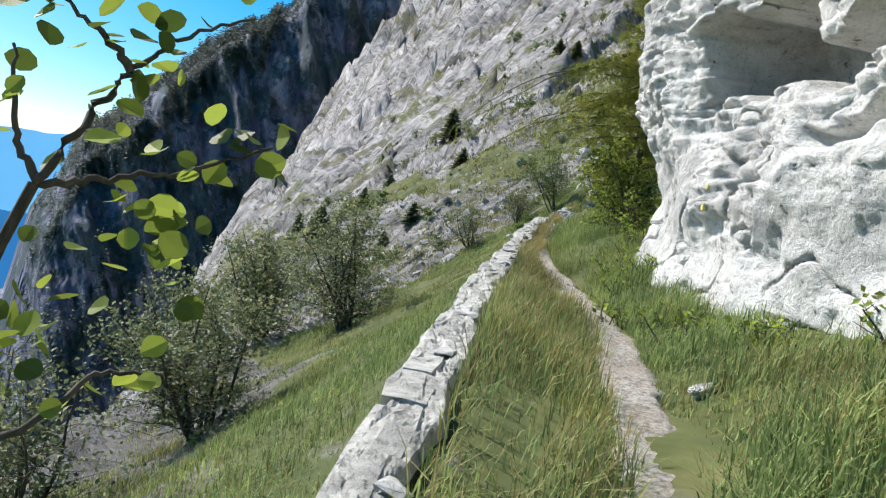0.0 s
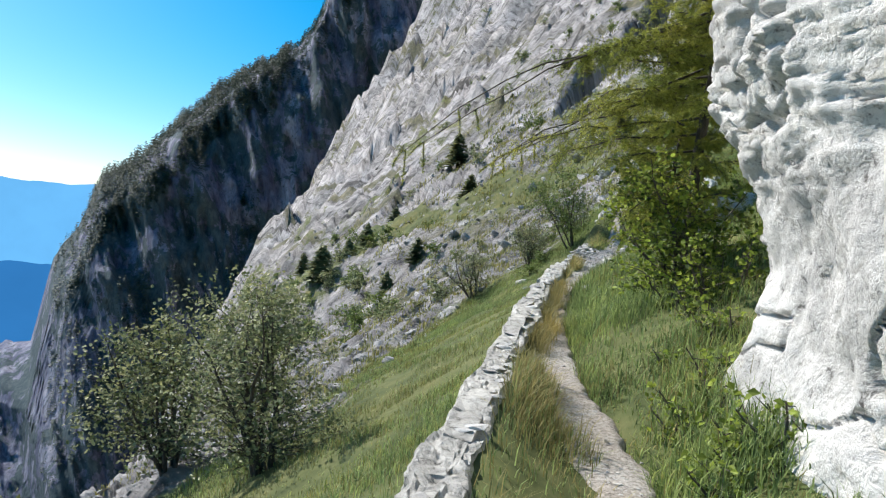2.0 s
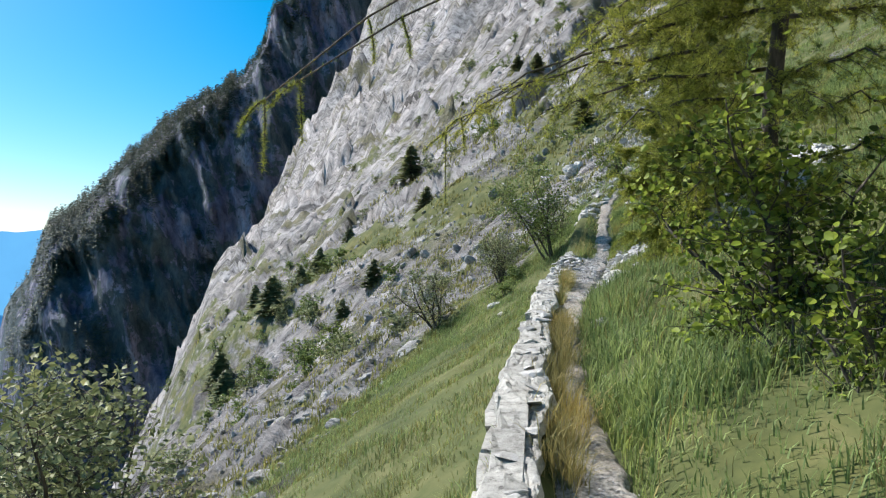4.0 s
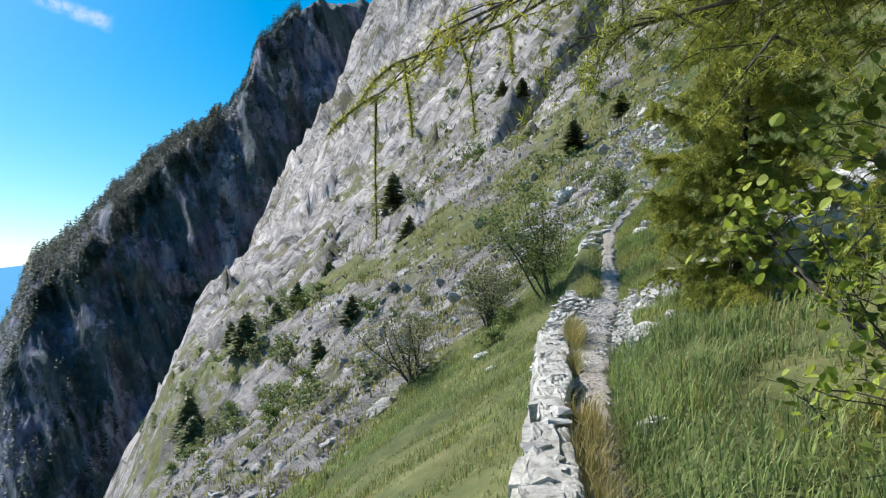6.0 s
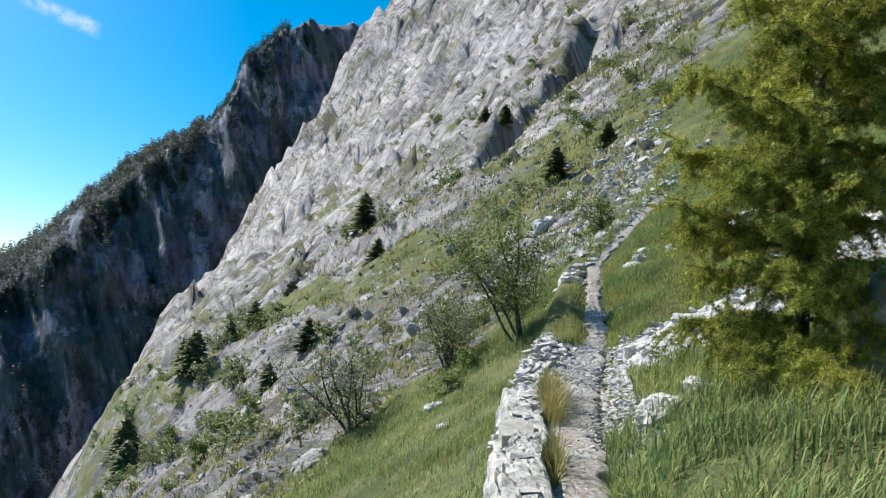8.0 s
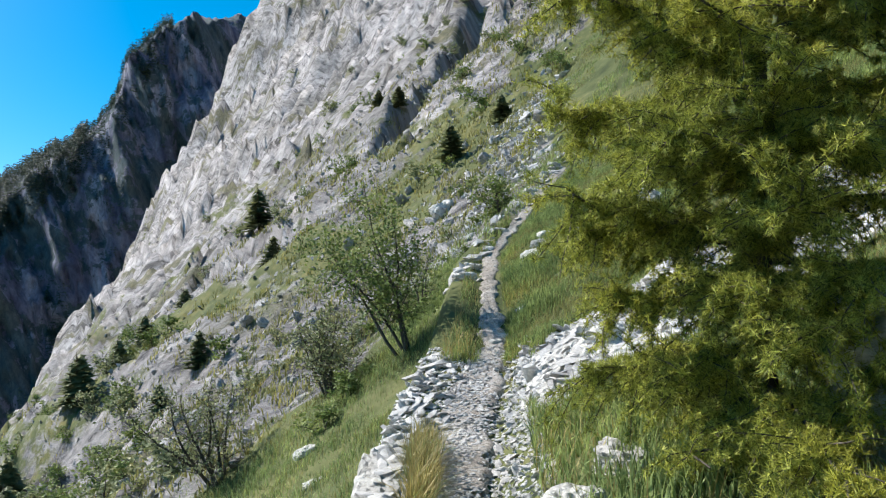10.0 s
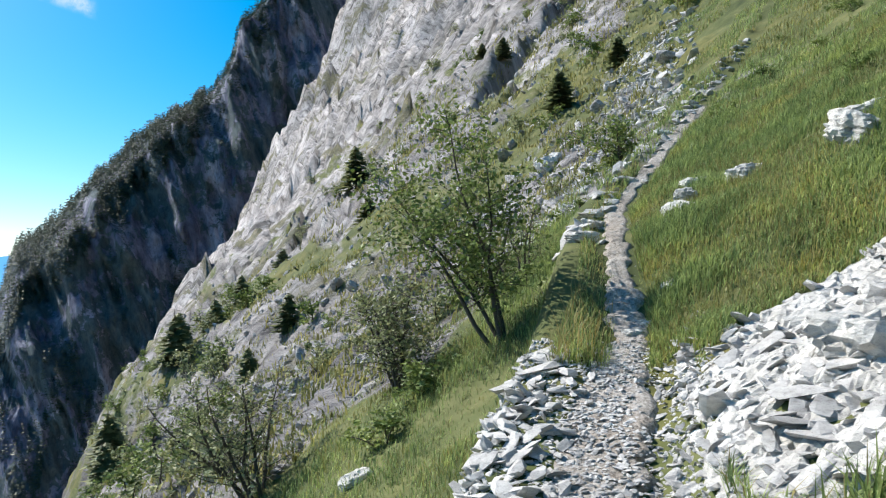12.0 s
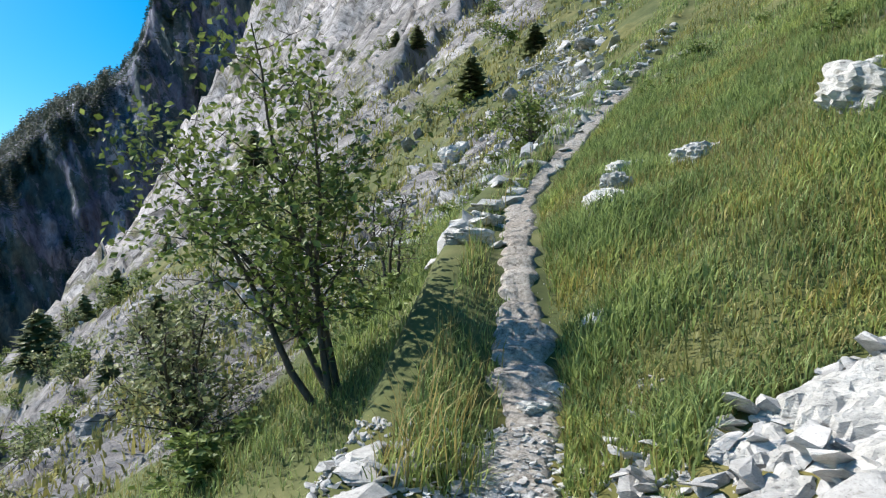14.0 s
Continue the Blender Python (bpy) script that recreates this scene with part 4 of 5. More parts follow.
def rubble():
    rng = np.random.default_rng(9)
    # on the path
    ob = thing("rubble_heap", (0, 0, 0), "loose pale limestone rubble spread over the path", "rubble")
    for k in range(520):
        y = rng.uniform(18.6, 22.9)
        x = float(wall_x(y)) - 0.22 + rng.uniform(0, 1.4) ** 1.2
        if x > trail_x(y) + 0.5 or abs(x - trail_x(y)) < 0.2:
            continue
        size = rng.uniform(0.05, 0.10) if x > trail_x(y) - 0.35 else rng.uniform(0.07, 0.16)
        s = part("stone", PLATE_MESHES[rng.integers(0, 10)], ob)
        s.location = (x, y, float(surface(x, y)) + 0.01 + 0.1 * size)
        s.rotation_euler = (rng.normal(0.1, 0.35), rng.normal(0, 0.35), rng.uniform(0, 6.28))
        s.scale = (size * 1.3, size * 1.1, size)
    slabs = ((-1.78, 22.5, 0.5, 0.12, 0.18), (-1.98, 22.35, 0.4, 0.05, 0.3), (-1.9, 21.9, 0.42, 0.06, 0.9), (-1.98, 21.2, 0.38, 0.03, 0.4), (-1.75, 22.8, 0.36, 0.12, 1.2), (-1.95, 20.5, 0.4, 0.04, 0.2), (-1.9, 19.6, 0.4, 0.03, 2.0))
    for x, y, size, lift, turn in slabs:
        s = part("slab", PLATE_MESHES[int(size * 100) % 10], ob)
        s.location = (x, y, float(height(x + 0.2, y)) - 0.05 + 0.5 * lift)
        s.rotation_euler = (0.1, -0.2, turn)
        s.scale = (size * 0.85, size * 0.65, size * 0.5)
    n = 8500
    y = rng.uniform(17.4, 23.2, n)
    x = wall_x(y) + rng.uniform(0, 1.5, n) - 0.25
    keep = x < trail_x(y) + 0.55
    stone_stuff("gravel", x[keep], y[keep], rng.uniform(0.018, 0.06, keep.sum()), "", "", True, 21, parent=ob)
    # scree bank uphill of the path
    bank = thing("scree_bank", (0, 0, 0), "bank of broken white limestone slabs above the path", "scree")
    ys, xs = np.arange(19.2, 24.4, 0.032), np.arange(-1.0, 3.2, 0.032)
    X, Y = np.meshgrid(xs, ys)
    X, Y = X + 0.02 * fbm(X * 9, Y * 9, 0, 2, seed=7), Y + 0.02 * fbm(X * 9, Y * 9, 3, 2, seed=7)
    inside = in_rubble(X, Y, 0.12 * fbm(X * 2, Y * 2, 0, 3, seed=36)) & (X > trail_x(Y) + 0.3)
    soft = inside.astype(float)
    for _ in range(5):
        soft = (soft + np.roll(soft, 1, 0) + np.roll(soft, -1, 0) + np.roll(soft, 1, 1) + np.roll(soft, -1, 1)) / 5
    Z = height(X, Y) - 0.16 + 0.20 * soft + (0.055 * broken(X * 3.4 + 0.3 * fbm(X * 2, Y * 2, 0, 2, seed=37), Y * 3.4, 38) + 0.02 * broken(X * 9, Y * 9, 39)) * soft
    part("bed", build_mesh("bed", np.stack([X, Y, Z], -1).reshape(-1, 3), grid_faces(len(ys), len(xs)), LIMESTONE), bank)
    count = 0
    while count < 290:
        y, x = rng.uniform(19.4, 23.5), rng.uniform(-0.85, 2.2)
        if not in_rubble(x, y) or x < trail_x(y) + 0.4:
            continue
        big = rng.uniform() < 0.12
        size = rng.uniform(0.16, 0.27) if big else rng.uniform(0.08, 0.16)
        s = part("stone", PLATE_MESHES[rng.integers(0, 10)], bank)
        s.location = (x, y, float(height(x, y)) + 0.03 + 0.12 * size)
        s.rotation_euler = (rng.normal(0.1, 0.22), -0.4 + rng.normal(0, 0.22), rng.uniform(0, 6.28))
        s.scale = (size * 1.3, size * 1.15, size * 0.9)
        count += 1
    n = 5200
    y, x = rng.uniform(19.3, 24.2, n), rng.uniform(-0.9, 2.8, n)
    keep = in_rubble(x, y) & (x > trail_x(y) + 0.35)
    stone_stuff("small_stone", x[keep], y[keep], rng.uniform(0.05, 0.17, keep.sum()), "", "", True, 22, parent=bank)
    # pebbles along the whole path
    n = 5200
    y = rng.uniform(-1, 31, n)
    x = trail_x(y) + rng.normal(0, 0.11, n) - trail_left(y) * rng.uniform(0, 1, n)
    few = (y < 22.3) | (rng.uniform(0, 1, n) < 0.3)
    x, y = x[few], y[few]
    n = len(x)
    stone_stuff("path_pebbles", x, y, rng.uniform(0.008, 0.032, n) * np.where(y > 22.5, 0.7, 1.0) * np.where(rng.uniform(0, 1, n) < 0.08, 2.2, 1.0), "loose pebbles and stone chips on the footpath", "gravel", True, 23)
    # broken rock over the hillside: the larger near ones singly
    for k in range(180):
        y = 14 + 34 * rng.uniform()
        x = float(rock_edge(y)) - abs(rng.normal(0, 1)) * (1.5 + 0.2 * y)
        size = rng.uniform(0.2, 0.5) * (0.6 + y / 60)
        ob = new("rock", HILL_ROCKS[k % 6])
        rx, ry = slope_turn(np.array(x), np.array(y))
        ob.matrix_basis = Matrix.LocRotScale((x, y, float(height(x, y)) - 0.2 * size), Euler((float(rx) * 0.8 + rng.normal(0, 0.2), float(ry) * 0.8 + rng.normal(0, 0.2), rng.uniform(0, 6.28))), (size * 1.5, size, size * 0.7))
        tagged(ob, "grey weathered limestone rock embedded in the steep hillside", "rock", "rocks on the hillside")
    n = 5200
    y = 14 + 85 * rng.uniform(0, 1, n) ** 1.5
    x = rock_edge(y) - np.abs(rng.normal(0, 1, n)) * (2 + 0.32 * y)
    stone_stuff("hillside_rocks", x, y, rng.uniform(0.08, 0.34, n) * (0.6 + y / 70), "broken grey limestone blocks strewn over the hillside", "rocks", True, 24, sink=0.2, mat=HILL_STONE)


rubble()


def boulders():
    """Single stones and outcrops: x, y, length, width, height, turn."""
    rows = (
        (-0.42, 25.5, 0.42, 0.4, 0.36, 0.4), (-0.28, 26.0, 0.34, 0.36, 0.42, 1.2), (-0.05, 26.7, 0.4, 0.36, 0.36, 0.2), (0.42, 26.2, 0.55, 0.4, 0.34, 0.7),
        (-1.45, 25.5, 0.5, 0.3, 0.25, 0.5), (-1.3, 26.3, 0.45, 0.3, 0.22, 1.0), (1.24, 25.1, 0.7, 0.6, 0.5, 2.0), (1.5, 25.6, 0.5, 0.4, 0.3, 0.1),
        (-2.2, 40.4, 1.1, 0.9, 1.1, 0.3), (-1.14, 14.9, 0.26, 0.2, 0.2, 0.2), (0.5, 17.5, 1.3, 0.9, 1.7, 0.3), (1.1, 17.9, 1.2, 1.0, 1.5, 1.3), (-0.95, 17.8, 0.5, 0.35, 0.4, 0.9), (-0.62, 18.3, 0.4, 0.3, 0.3, 2.1),
        (-1.08, 23.35, 0.2, 0.16, 0.13, 0.5), (-0.98, 23.5, 0.2, 0.15, 0.12, 2.5), (-3.35, 23.2, 0.4, 0.25, 0.2, 0.8), (-0.1, 21.2, 0.75, 0.6, 0.55, 0.5), (0.35, 22.2, 0.5, 0.4, 0.35, 1.1),
        (0.55, 4.6, 0.2, 0.14, 0.1, 0.4), (0.42, 3.1, 0.14, 0.1, 0.07, 1.4), (-3.0, 22.0, 0.3, 0.2, 0.12, 0.2), (-0.72, 23.9, 0.26, 0.16, 0.1, 0.6))
    for k, (x, y, a, b, c, turn) in enumerate(rows):
        ob = new("boulder", BOULDERS[k % 6])
        rx, ry = slope_turn(x, y)
        ob.matrix_basis = Matrix.LocRotScale((x, y, float(height(x, y)) - 0.02 * c), Euler((float(rx) * 0.6, float(ry) * 0.6, turn)), (a * 0.75, b * 0.8, c * 0.85))
        tagged(ob, "pale angular limestone boulder in the grass" if a > 0.3 else "small pale limestone lying in the grass", "boulder", "boulders by the path")
    # pale scree running down the hill
    rng = np.random.default_rng(34)
    y = rng.uniform(28.5, 47, 3600)
    x = np.interp(y, (28, 34, 41, 47), (-2.7, -1.5, -0.5, 0.5)) + rng.normal(0, 0.5, 3600) * (0.5 + (y - 28) / 16) + 0.06 * (y - 28)
    stone_stuff("scree_run", x, y, rng.uniform(0.06, 0.24, 3600), "strip of pale scree running down the hillside", "scree", True, 26)
    # pale rock rib running up beside the path
    rng = np.random.default_rng(33)
    y = np.concatenate([rng.uniform(25.2, 38, 150), rng.uniform(36, 50, 120)])
    x = np.where(np.arange(270) < 150, wall_x(y) + 0.15 + rng.normal(0, 0.16, 270), 0.4 + 0.22 * (y - 38) + rng.normal(0, 0.7, 270))
    stone_stuff("rock_rib", x, y, rng.uniform(0.2, 0.5, 270) * np.where(np.arange(270) < 150, 0.65, 1.3), "line of pale bedrock blocks rising beside the path", "rocks", True, 25, sink=0.1)


boulders()


# ---- trees and shrubs ----
def on_ground(x, y, sink=0.03):
    return (x, y, float(height(x, y)) - sink)


larch(on_ground(0.11, 14.0), 6.8, 1.6, 0.34, 76, 61, "tall olive-green larch behind the white cliff", aims=(
    (2.0, (-1.95, 12.7, 3.0), 0), (1.8, (-1.5, 12.75, 2.95), 0), (1.6, (-1.05, 12.8, 2.85), 0), (1.2, (-0.6, 12.9, 2.4), 0),
    (2.4, (-1.3, 12.8, 3.5), 0), (2.4, (-0.6, 13.0, 3.7), 0), (2.7, (-1.0, 13.0, 4.0), 0), (1.3, (-0.5, 13.3, 2.5), 0),
    (1.9, (-0.4, 12.9, 3.3), 0), (1.1, (-0.2, 13.0, 2.4), 0), (2.9, (-0.9, 13.2, 4.2), 0), (3.2, (-0.3, 13.0, 4.6), 0), (2.6, (0.5, 13.0, 4.2), 0), (1.7, (0.6, 12.8, 3.2), 0), (1.0, (0.9, 13.4, 2.8), 0), (0.8, (0.6, 13.2, 2.5), 0), (1.4, (1.0, 14.1, 3.2), 0), (0.7, (0.2, 13.2, 2.3), 0), (1.5, (0.2, 12.9, 3.0), 0),
    (2.6, (-2.21, 12.9, 2.86), 0.5), (2.4, (-2.02, 12.8, 2.9), 0.26), (3.3, (-2.63, 11.10, 2.80), 0.34), (3.3, (-2.50, 11.16, 2.80), 0.3)), dense=2.2)
larch(on_ground(-0.15, 17.7), 4.8, 0.95, 0.10, 92, 63, "young bushy larch growing close beside the path", aims=(
    (1.0, (-0.95, 17.5, 3.0), 0), (1.3, (-0.95, 17.5, 3.4), 0), (1.7, (-0.9, 17.3, 3.8), 0), (1.1, (-0.6, 17.1, 3.2), 0), (1.5, (-0.5, 17.0, 3.6), 0),
    (0.9, (-0.3, 16.9, 2.9), 0), (0.6, (-0.2, 17.0, 2.5), 0), (1.9, (-0.2, 17.0, 4.1), 0), (0.5, (-0.58, 17.5, 2.35), 0), (0.7, (-0.6, 17.6, 2.7), 0),
    (0.35, (-0.55, 17.4, 2.05), 0), (0.3, (-0.3, 17.1, 2.0), 0), (1.2, (0.3, 17.1, 3.2), 0), (0.6, (0.4, 17.2, 2.5), 0), (2.3, (-0.6, 17.3, 4.3), 0)), dense=3.8, tuft=0.034)

broadleaf("rowan_tree", on_ground(-2.2, 24.45), 2.5, 1.75, (-0.38, -0.02), 4, 4700, 0.034, TREE_LEAF, "small wind-swept rowan leaning out below the path", "tree", 71, bare=0.3, twiggy=0.85, slender=0.7)
broadleaf("bush", on_ground(-3.4, 25.2), 1.3, 1.7, (-0.15, 0), 8, 3200, 0.03, BUSH_LEAF, "grey-green bush with many bare stems on the slope", "bush", 72, "bushes on the slope")
broadleaf("bush", on_ground(-4.8, 24.5), 1.6, 1.5, (-0.35, 0), 6, 2000, 0.03, BUSH_LEAF, "sparse grey-green bush leaning downhill", "bush", 73, "bushes on the slope")
broadleaf("bush", on_ground(-2.1, 26.2), 0.95, 1.0, (-0.3, 0), 4, 420, 0.026, BUSH_LEAF, "thin half-bare bush beside the rowan", "bush", 74, "bushes on the slope")
broadleaf("bush", on_ground(-4.35, 12.0), 2.2, 2.1, (-0.25, 0), 9, 7500, 0.034, BUSH_LEAF, "large grey-green willow bush below the wall", "bush", 75, "bushes on the slope", bare=0.15)
broadleaf("bush", on_ground(-3.85, 6.7), 1.6, 1.7, (-0.25, 0), 8, 5200, 0.032, BUSH_LEAF, "round grey-green bush below the wall", "bush", 76, "bushes on the slope", bare=0.15)
broadleaf("bush", on_ground(-5.3, 8.4), 1.8, 1.8, (-0.1, 0), 7, 4600, 0.032, BUSH_LEAF, "pale leafy bush on the steep slope", "bush", 77, "bushes on the slope", bare=0.15)
broadleaf("bush", on_ground(-6.7, 13.6), 2.4, 2.4, (-0.1, 0), 8, 6000, 0.036, BUSH_LEAF, "pale leafy bush farther down the slope", "bush", 78, "bushes on the slope", bare=0.15)
broadleaf("bush", on_ground(-4.5, 4.9), 1.7, 1.7, (-0.1, 0), 7, 3600, 0.034, BUSH_LEAF, "leafy grey-green bush below the wall", "bush", 84, "bushes on the slope", bare=0.15)
broadleaf("bush", on_ground(-0.64, 31.9), 1.0, 1.2, (0, 0), 6, 900, 0.045, TREE_LEAF, "dark green bush above the path", "bush", 79, "bushes on the slope")
broadleaf("hazel_bush", on_ground(0.0, 13.1), 1.75, 1.5, (-0.06, -0.05), 6, 3000, 0.040, BROAD_LEAF, "bright broad-leaved hazel bush beside the path", "bush", 80, "hazels by the path", bare=0.08, leaf_long=1.25)
broadleaf("hazel_bush", on_ground(0.3, 12.1), 0.75, 0.9, (-0.05, 0), 6, 700, 0.042, BROAD_LEAF, "low broad-leaved hazel under the larch", "bush", 81, "hazels by the path", bare=0.05, leaf_long=1.25)


def hazel_sapling():
    """A hazel rooted below the wall whose branches reach out beside the path."""
    rng = np.random.default_rng(83)
    at = np.array(on_ground(-1.1, 0.8))
    ob = thing("hazel_sapling", tuple(at), "hazel sapling with dark twigs and backlit yellow-green leaves", "tree")
    fork = np.array([-0.90, 0.92, 1.22])
    lines = {"stem": [at - (0, 0, 0.2), at + (0.02, 0.02, 0.6), (-1.02, 0.86, 0.85), fork],
             "branch": [fork, (-0.85, 0.96, 1.34), (-0.81, 0.98, 1.41), (-0.76, 1.01, 1.47), (-0.66, 1.05, 1.52)],
             "twig": [(-0.81, 0.98, 1.41), (-0.84, 0.95, 1.45), (-0.89, 0.90, 1.50)],
             "shoot": [fork, (-0.93, 0.90, 1.29), (-0.94, 0.89, 1.42)],
             "side": [fork, (-0.84, 0.99, 1.24), (-0.74, 1.05, 1.27), (-0.62, 1.10, 1.33)],
             "lower": [(-1.04, 0.85, 0.75), (-0.84, 0.90, 0.88), (-0.79, 0.96, 0.95), (-0.72, 1.02, 0.95)]}
    spots = []
    for k, (name, pts) in enumerate(lines.items()):
        pts = np.array([np.asarray(q, float) for q in pts])
        t = np.linspace(0, len(pts) - 1, 6 * len(pts))
        fine = np.stack([np.interp(t, np.arange(len(pts)), pts[:, j]) for j in range(3)], -1) + rng.normal(0, 0.003, (len(t), 3))
        r0 = 0.013 if name == "stem" else 0.0075
        v, f = tubes([(fine - at, np.linspace(r0, r0 * (0.65 if name == "stem" else 0.3), len(t)))], 6)
        part("stem" if name == "stem" else "branch", build_mesh("branch", v, f, BARK, True), ob)
        if name != "stem":
            n = 17 if name in ("branch", "side") else 8
            spots.append(fine[rng.integers(len(t) // 3, len(t), n)] + rng.normal(0, 0.028, (n, 3)))
    spots.append(np.array([-0.77, 1.03, 1.17]) + rng.normal(0, 0.055, (30, 3)))
    spots.append(np.array([-0.87, 0.91, 1.02]) + rng.normal(0, 0.045, (16, 3)))
    spots.append(np.array([-0.93, 0.88, 1.46]) + rng.normal(0, 0.04, (12, 3)))
    v, f = leaf_arrays(np.concatenate(spots) - at, 0.036, rng, 1.15)
    part("foliage", build_mesh("foliage", v, f, BROAD_LEAF), ob)


hazel_sapling()


def hillside_shrubs():
    rng = np.random.default_rng(90)
    kinds = []
    for k in range(4):
        kinds.append(broadleaf("shrub", (0, 0, 0), 1.0, 1.3, (-0.1, 0), 4, 420, 0.07, (BUSH_LEAF, TREE_LEAF)[k % 2], "low green shrub among the rocks of the hillside", "shrub", 91 + k, "shrubs on the hillside", bare=0.1, fine=False))
    n = 0
    while n < 290:
        y = 26 + 125 * rng.uniform() ** 1.2
        x = float(rock_edge(y)) - abs(rng.normal(0, 1)) * (3 + 0.36 * y)
        low = n % 9 == 1 and n > 4
        if low:
            y = rng.uniform(41, 55)
            x = -9.0 - 0.32 * (y - 30) - rng.uniform(1, 10)
        elif x > -5 and y < 27:
            continue
        m = pose(x, y, float(height(x, y)) - 0.1, 0, 0, rng.uniform(0, 360))
        size = rng.uniform(0.35, 1.0) * (0.7 + y / 90) * (1.2 if low else 1.0)
        ob = kinds[n % 4] if n < 4 else copy_thing(kinds[n % 4], m)
        ob.matrix_basis = m @ Matrix.Diagonal((size * 1.2, size * 1.2, size, 1))
        n += 1


    for k in range(44):
        y = rng.uniform(23.2, 36)
        x = float(trail_x(y)) + 0.5 + 6.5 * rng.uniform() ** 1.2 if k % 3 else float(wall_x(y)) - rng.uniform(0.3, 1.8)
        m = pose(x, y, float(height(x, y)) - 0.05, 0, 0, rng.uniform(0, 360))
        ob = copy_thing(kinds[1 + 2 * (k % 2)], m)
        size = rng.uniform(0.16, 0.42)
        ob.matrix_basis = m @ Matrix.Diagonal((size * 1.5, size * 1.5, size, 1))


hillside_shrubs()


def firs():
    rows = ((-15.6, 63.5, 4.2), (-22.0, 52, 3.8), (-19.9, 55.4, 2.6), (-12.8, 44.5, 2.2), (-20.6, 53.6, 2.8), (-2.0, 46.6, 2.3), (0.4, 47.8, 2.0), (-12.4, 54.5, 2.6), (-29.5, 65, 3.2), (-19.5, 60, 2.6), (-14.2, 44.0, 2.0), (-24.5, 50.0, 3.6), (-26.0, 60.0, 3.0), (-6.5, 72, 2.6), (-9.0, 80, 3.0), (-31, 96, 3.6), (-16, 88, 2.6), (-22, 46, 3.0))
    for k, (x, y, tall) in enumerate(rows):
        ob = thing("fir_tree", on_ground(x, y, 0.1), "small dark green fir growing on the rocky hillside", "tree", "firs on the hillside")
        v, f = FIRS[k % 4]
        part("foliage", build_mesh("foliage", v * tall * np.array([1.35, 1.35, 0.72]), f, HILL_FIR), ob)
        v, f = tubes([([(0, 0, -0.2), (0, 0, tall * 0.4), (0, 0, tall * 0.77)], (0.03 * tall, 0.02 * tall, 0.004))], 6)
        part("trunk", build_mesh("trunk", v, f, BARK), ob)


firs()


# ---- grass ----
def blades(name, x, y, tall, wide, mat, label, seed, parent=None):
    rng = np.random.default_rng(seed)
    n = len(x)
    h = tall * rng.uniform(0.5, 1.25, n)
    a = rng.uniform(0, 2 * math.pi, n)
    lean = rng.uniform(0.1, 1.3, n)
    base = np.stack([x, y, height(x, y) - 0.02], -1)
    side = np.stack([np.cos(a), np.sin(a), 0 * a], -1) * (wide * rng.uniform(0.6, 1.3, n))[:, None] * 0.5
    out = np.stack([-np.sin(a), np.cos(a), 0 * a], -1)
    wind = np.array([0.10, -0.05, 0])
    mid = base + out * (0.25 * lean * h)[:, None] + np.array([0, 0, 1]) * (0.55 * h)[:, None] + wind * (0.2 * h)[:, None]
    tip = base + out * (0.75 * lean * h)[:, None] + np.array([0, 0, 1]) * (h * (1 - 0.25 * lean))[:, None] + wind * (0.7 * h)[:, None]
    v = np.stack([base - side, base + side, mid + side * 0.75, mid - side * 0.75, tip], 1).reshape(-1, 3)
    k = (np.arange(n) * 5)[:, None]
    ob = new(name, build_mesh(name, v, [k + np.array([[0, 1, 2, 3]]), k + np.array([[3, 2, 4]])], mat))
    return tagged(ob, label, "grass", kind="stuff")


def on_path(x, y):
    return np.abs(x - trail_x(y)) < 0.13 + 0.07 * value_noise(y * 2.5, x * 2, 0, 5)


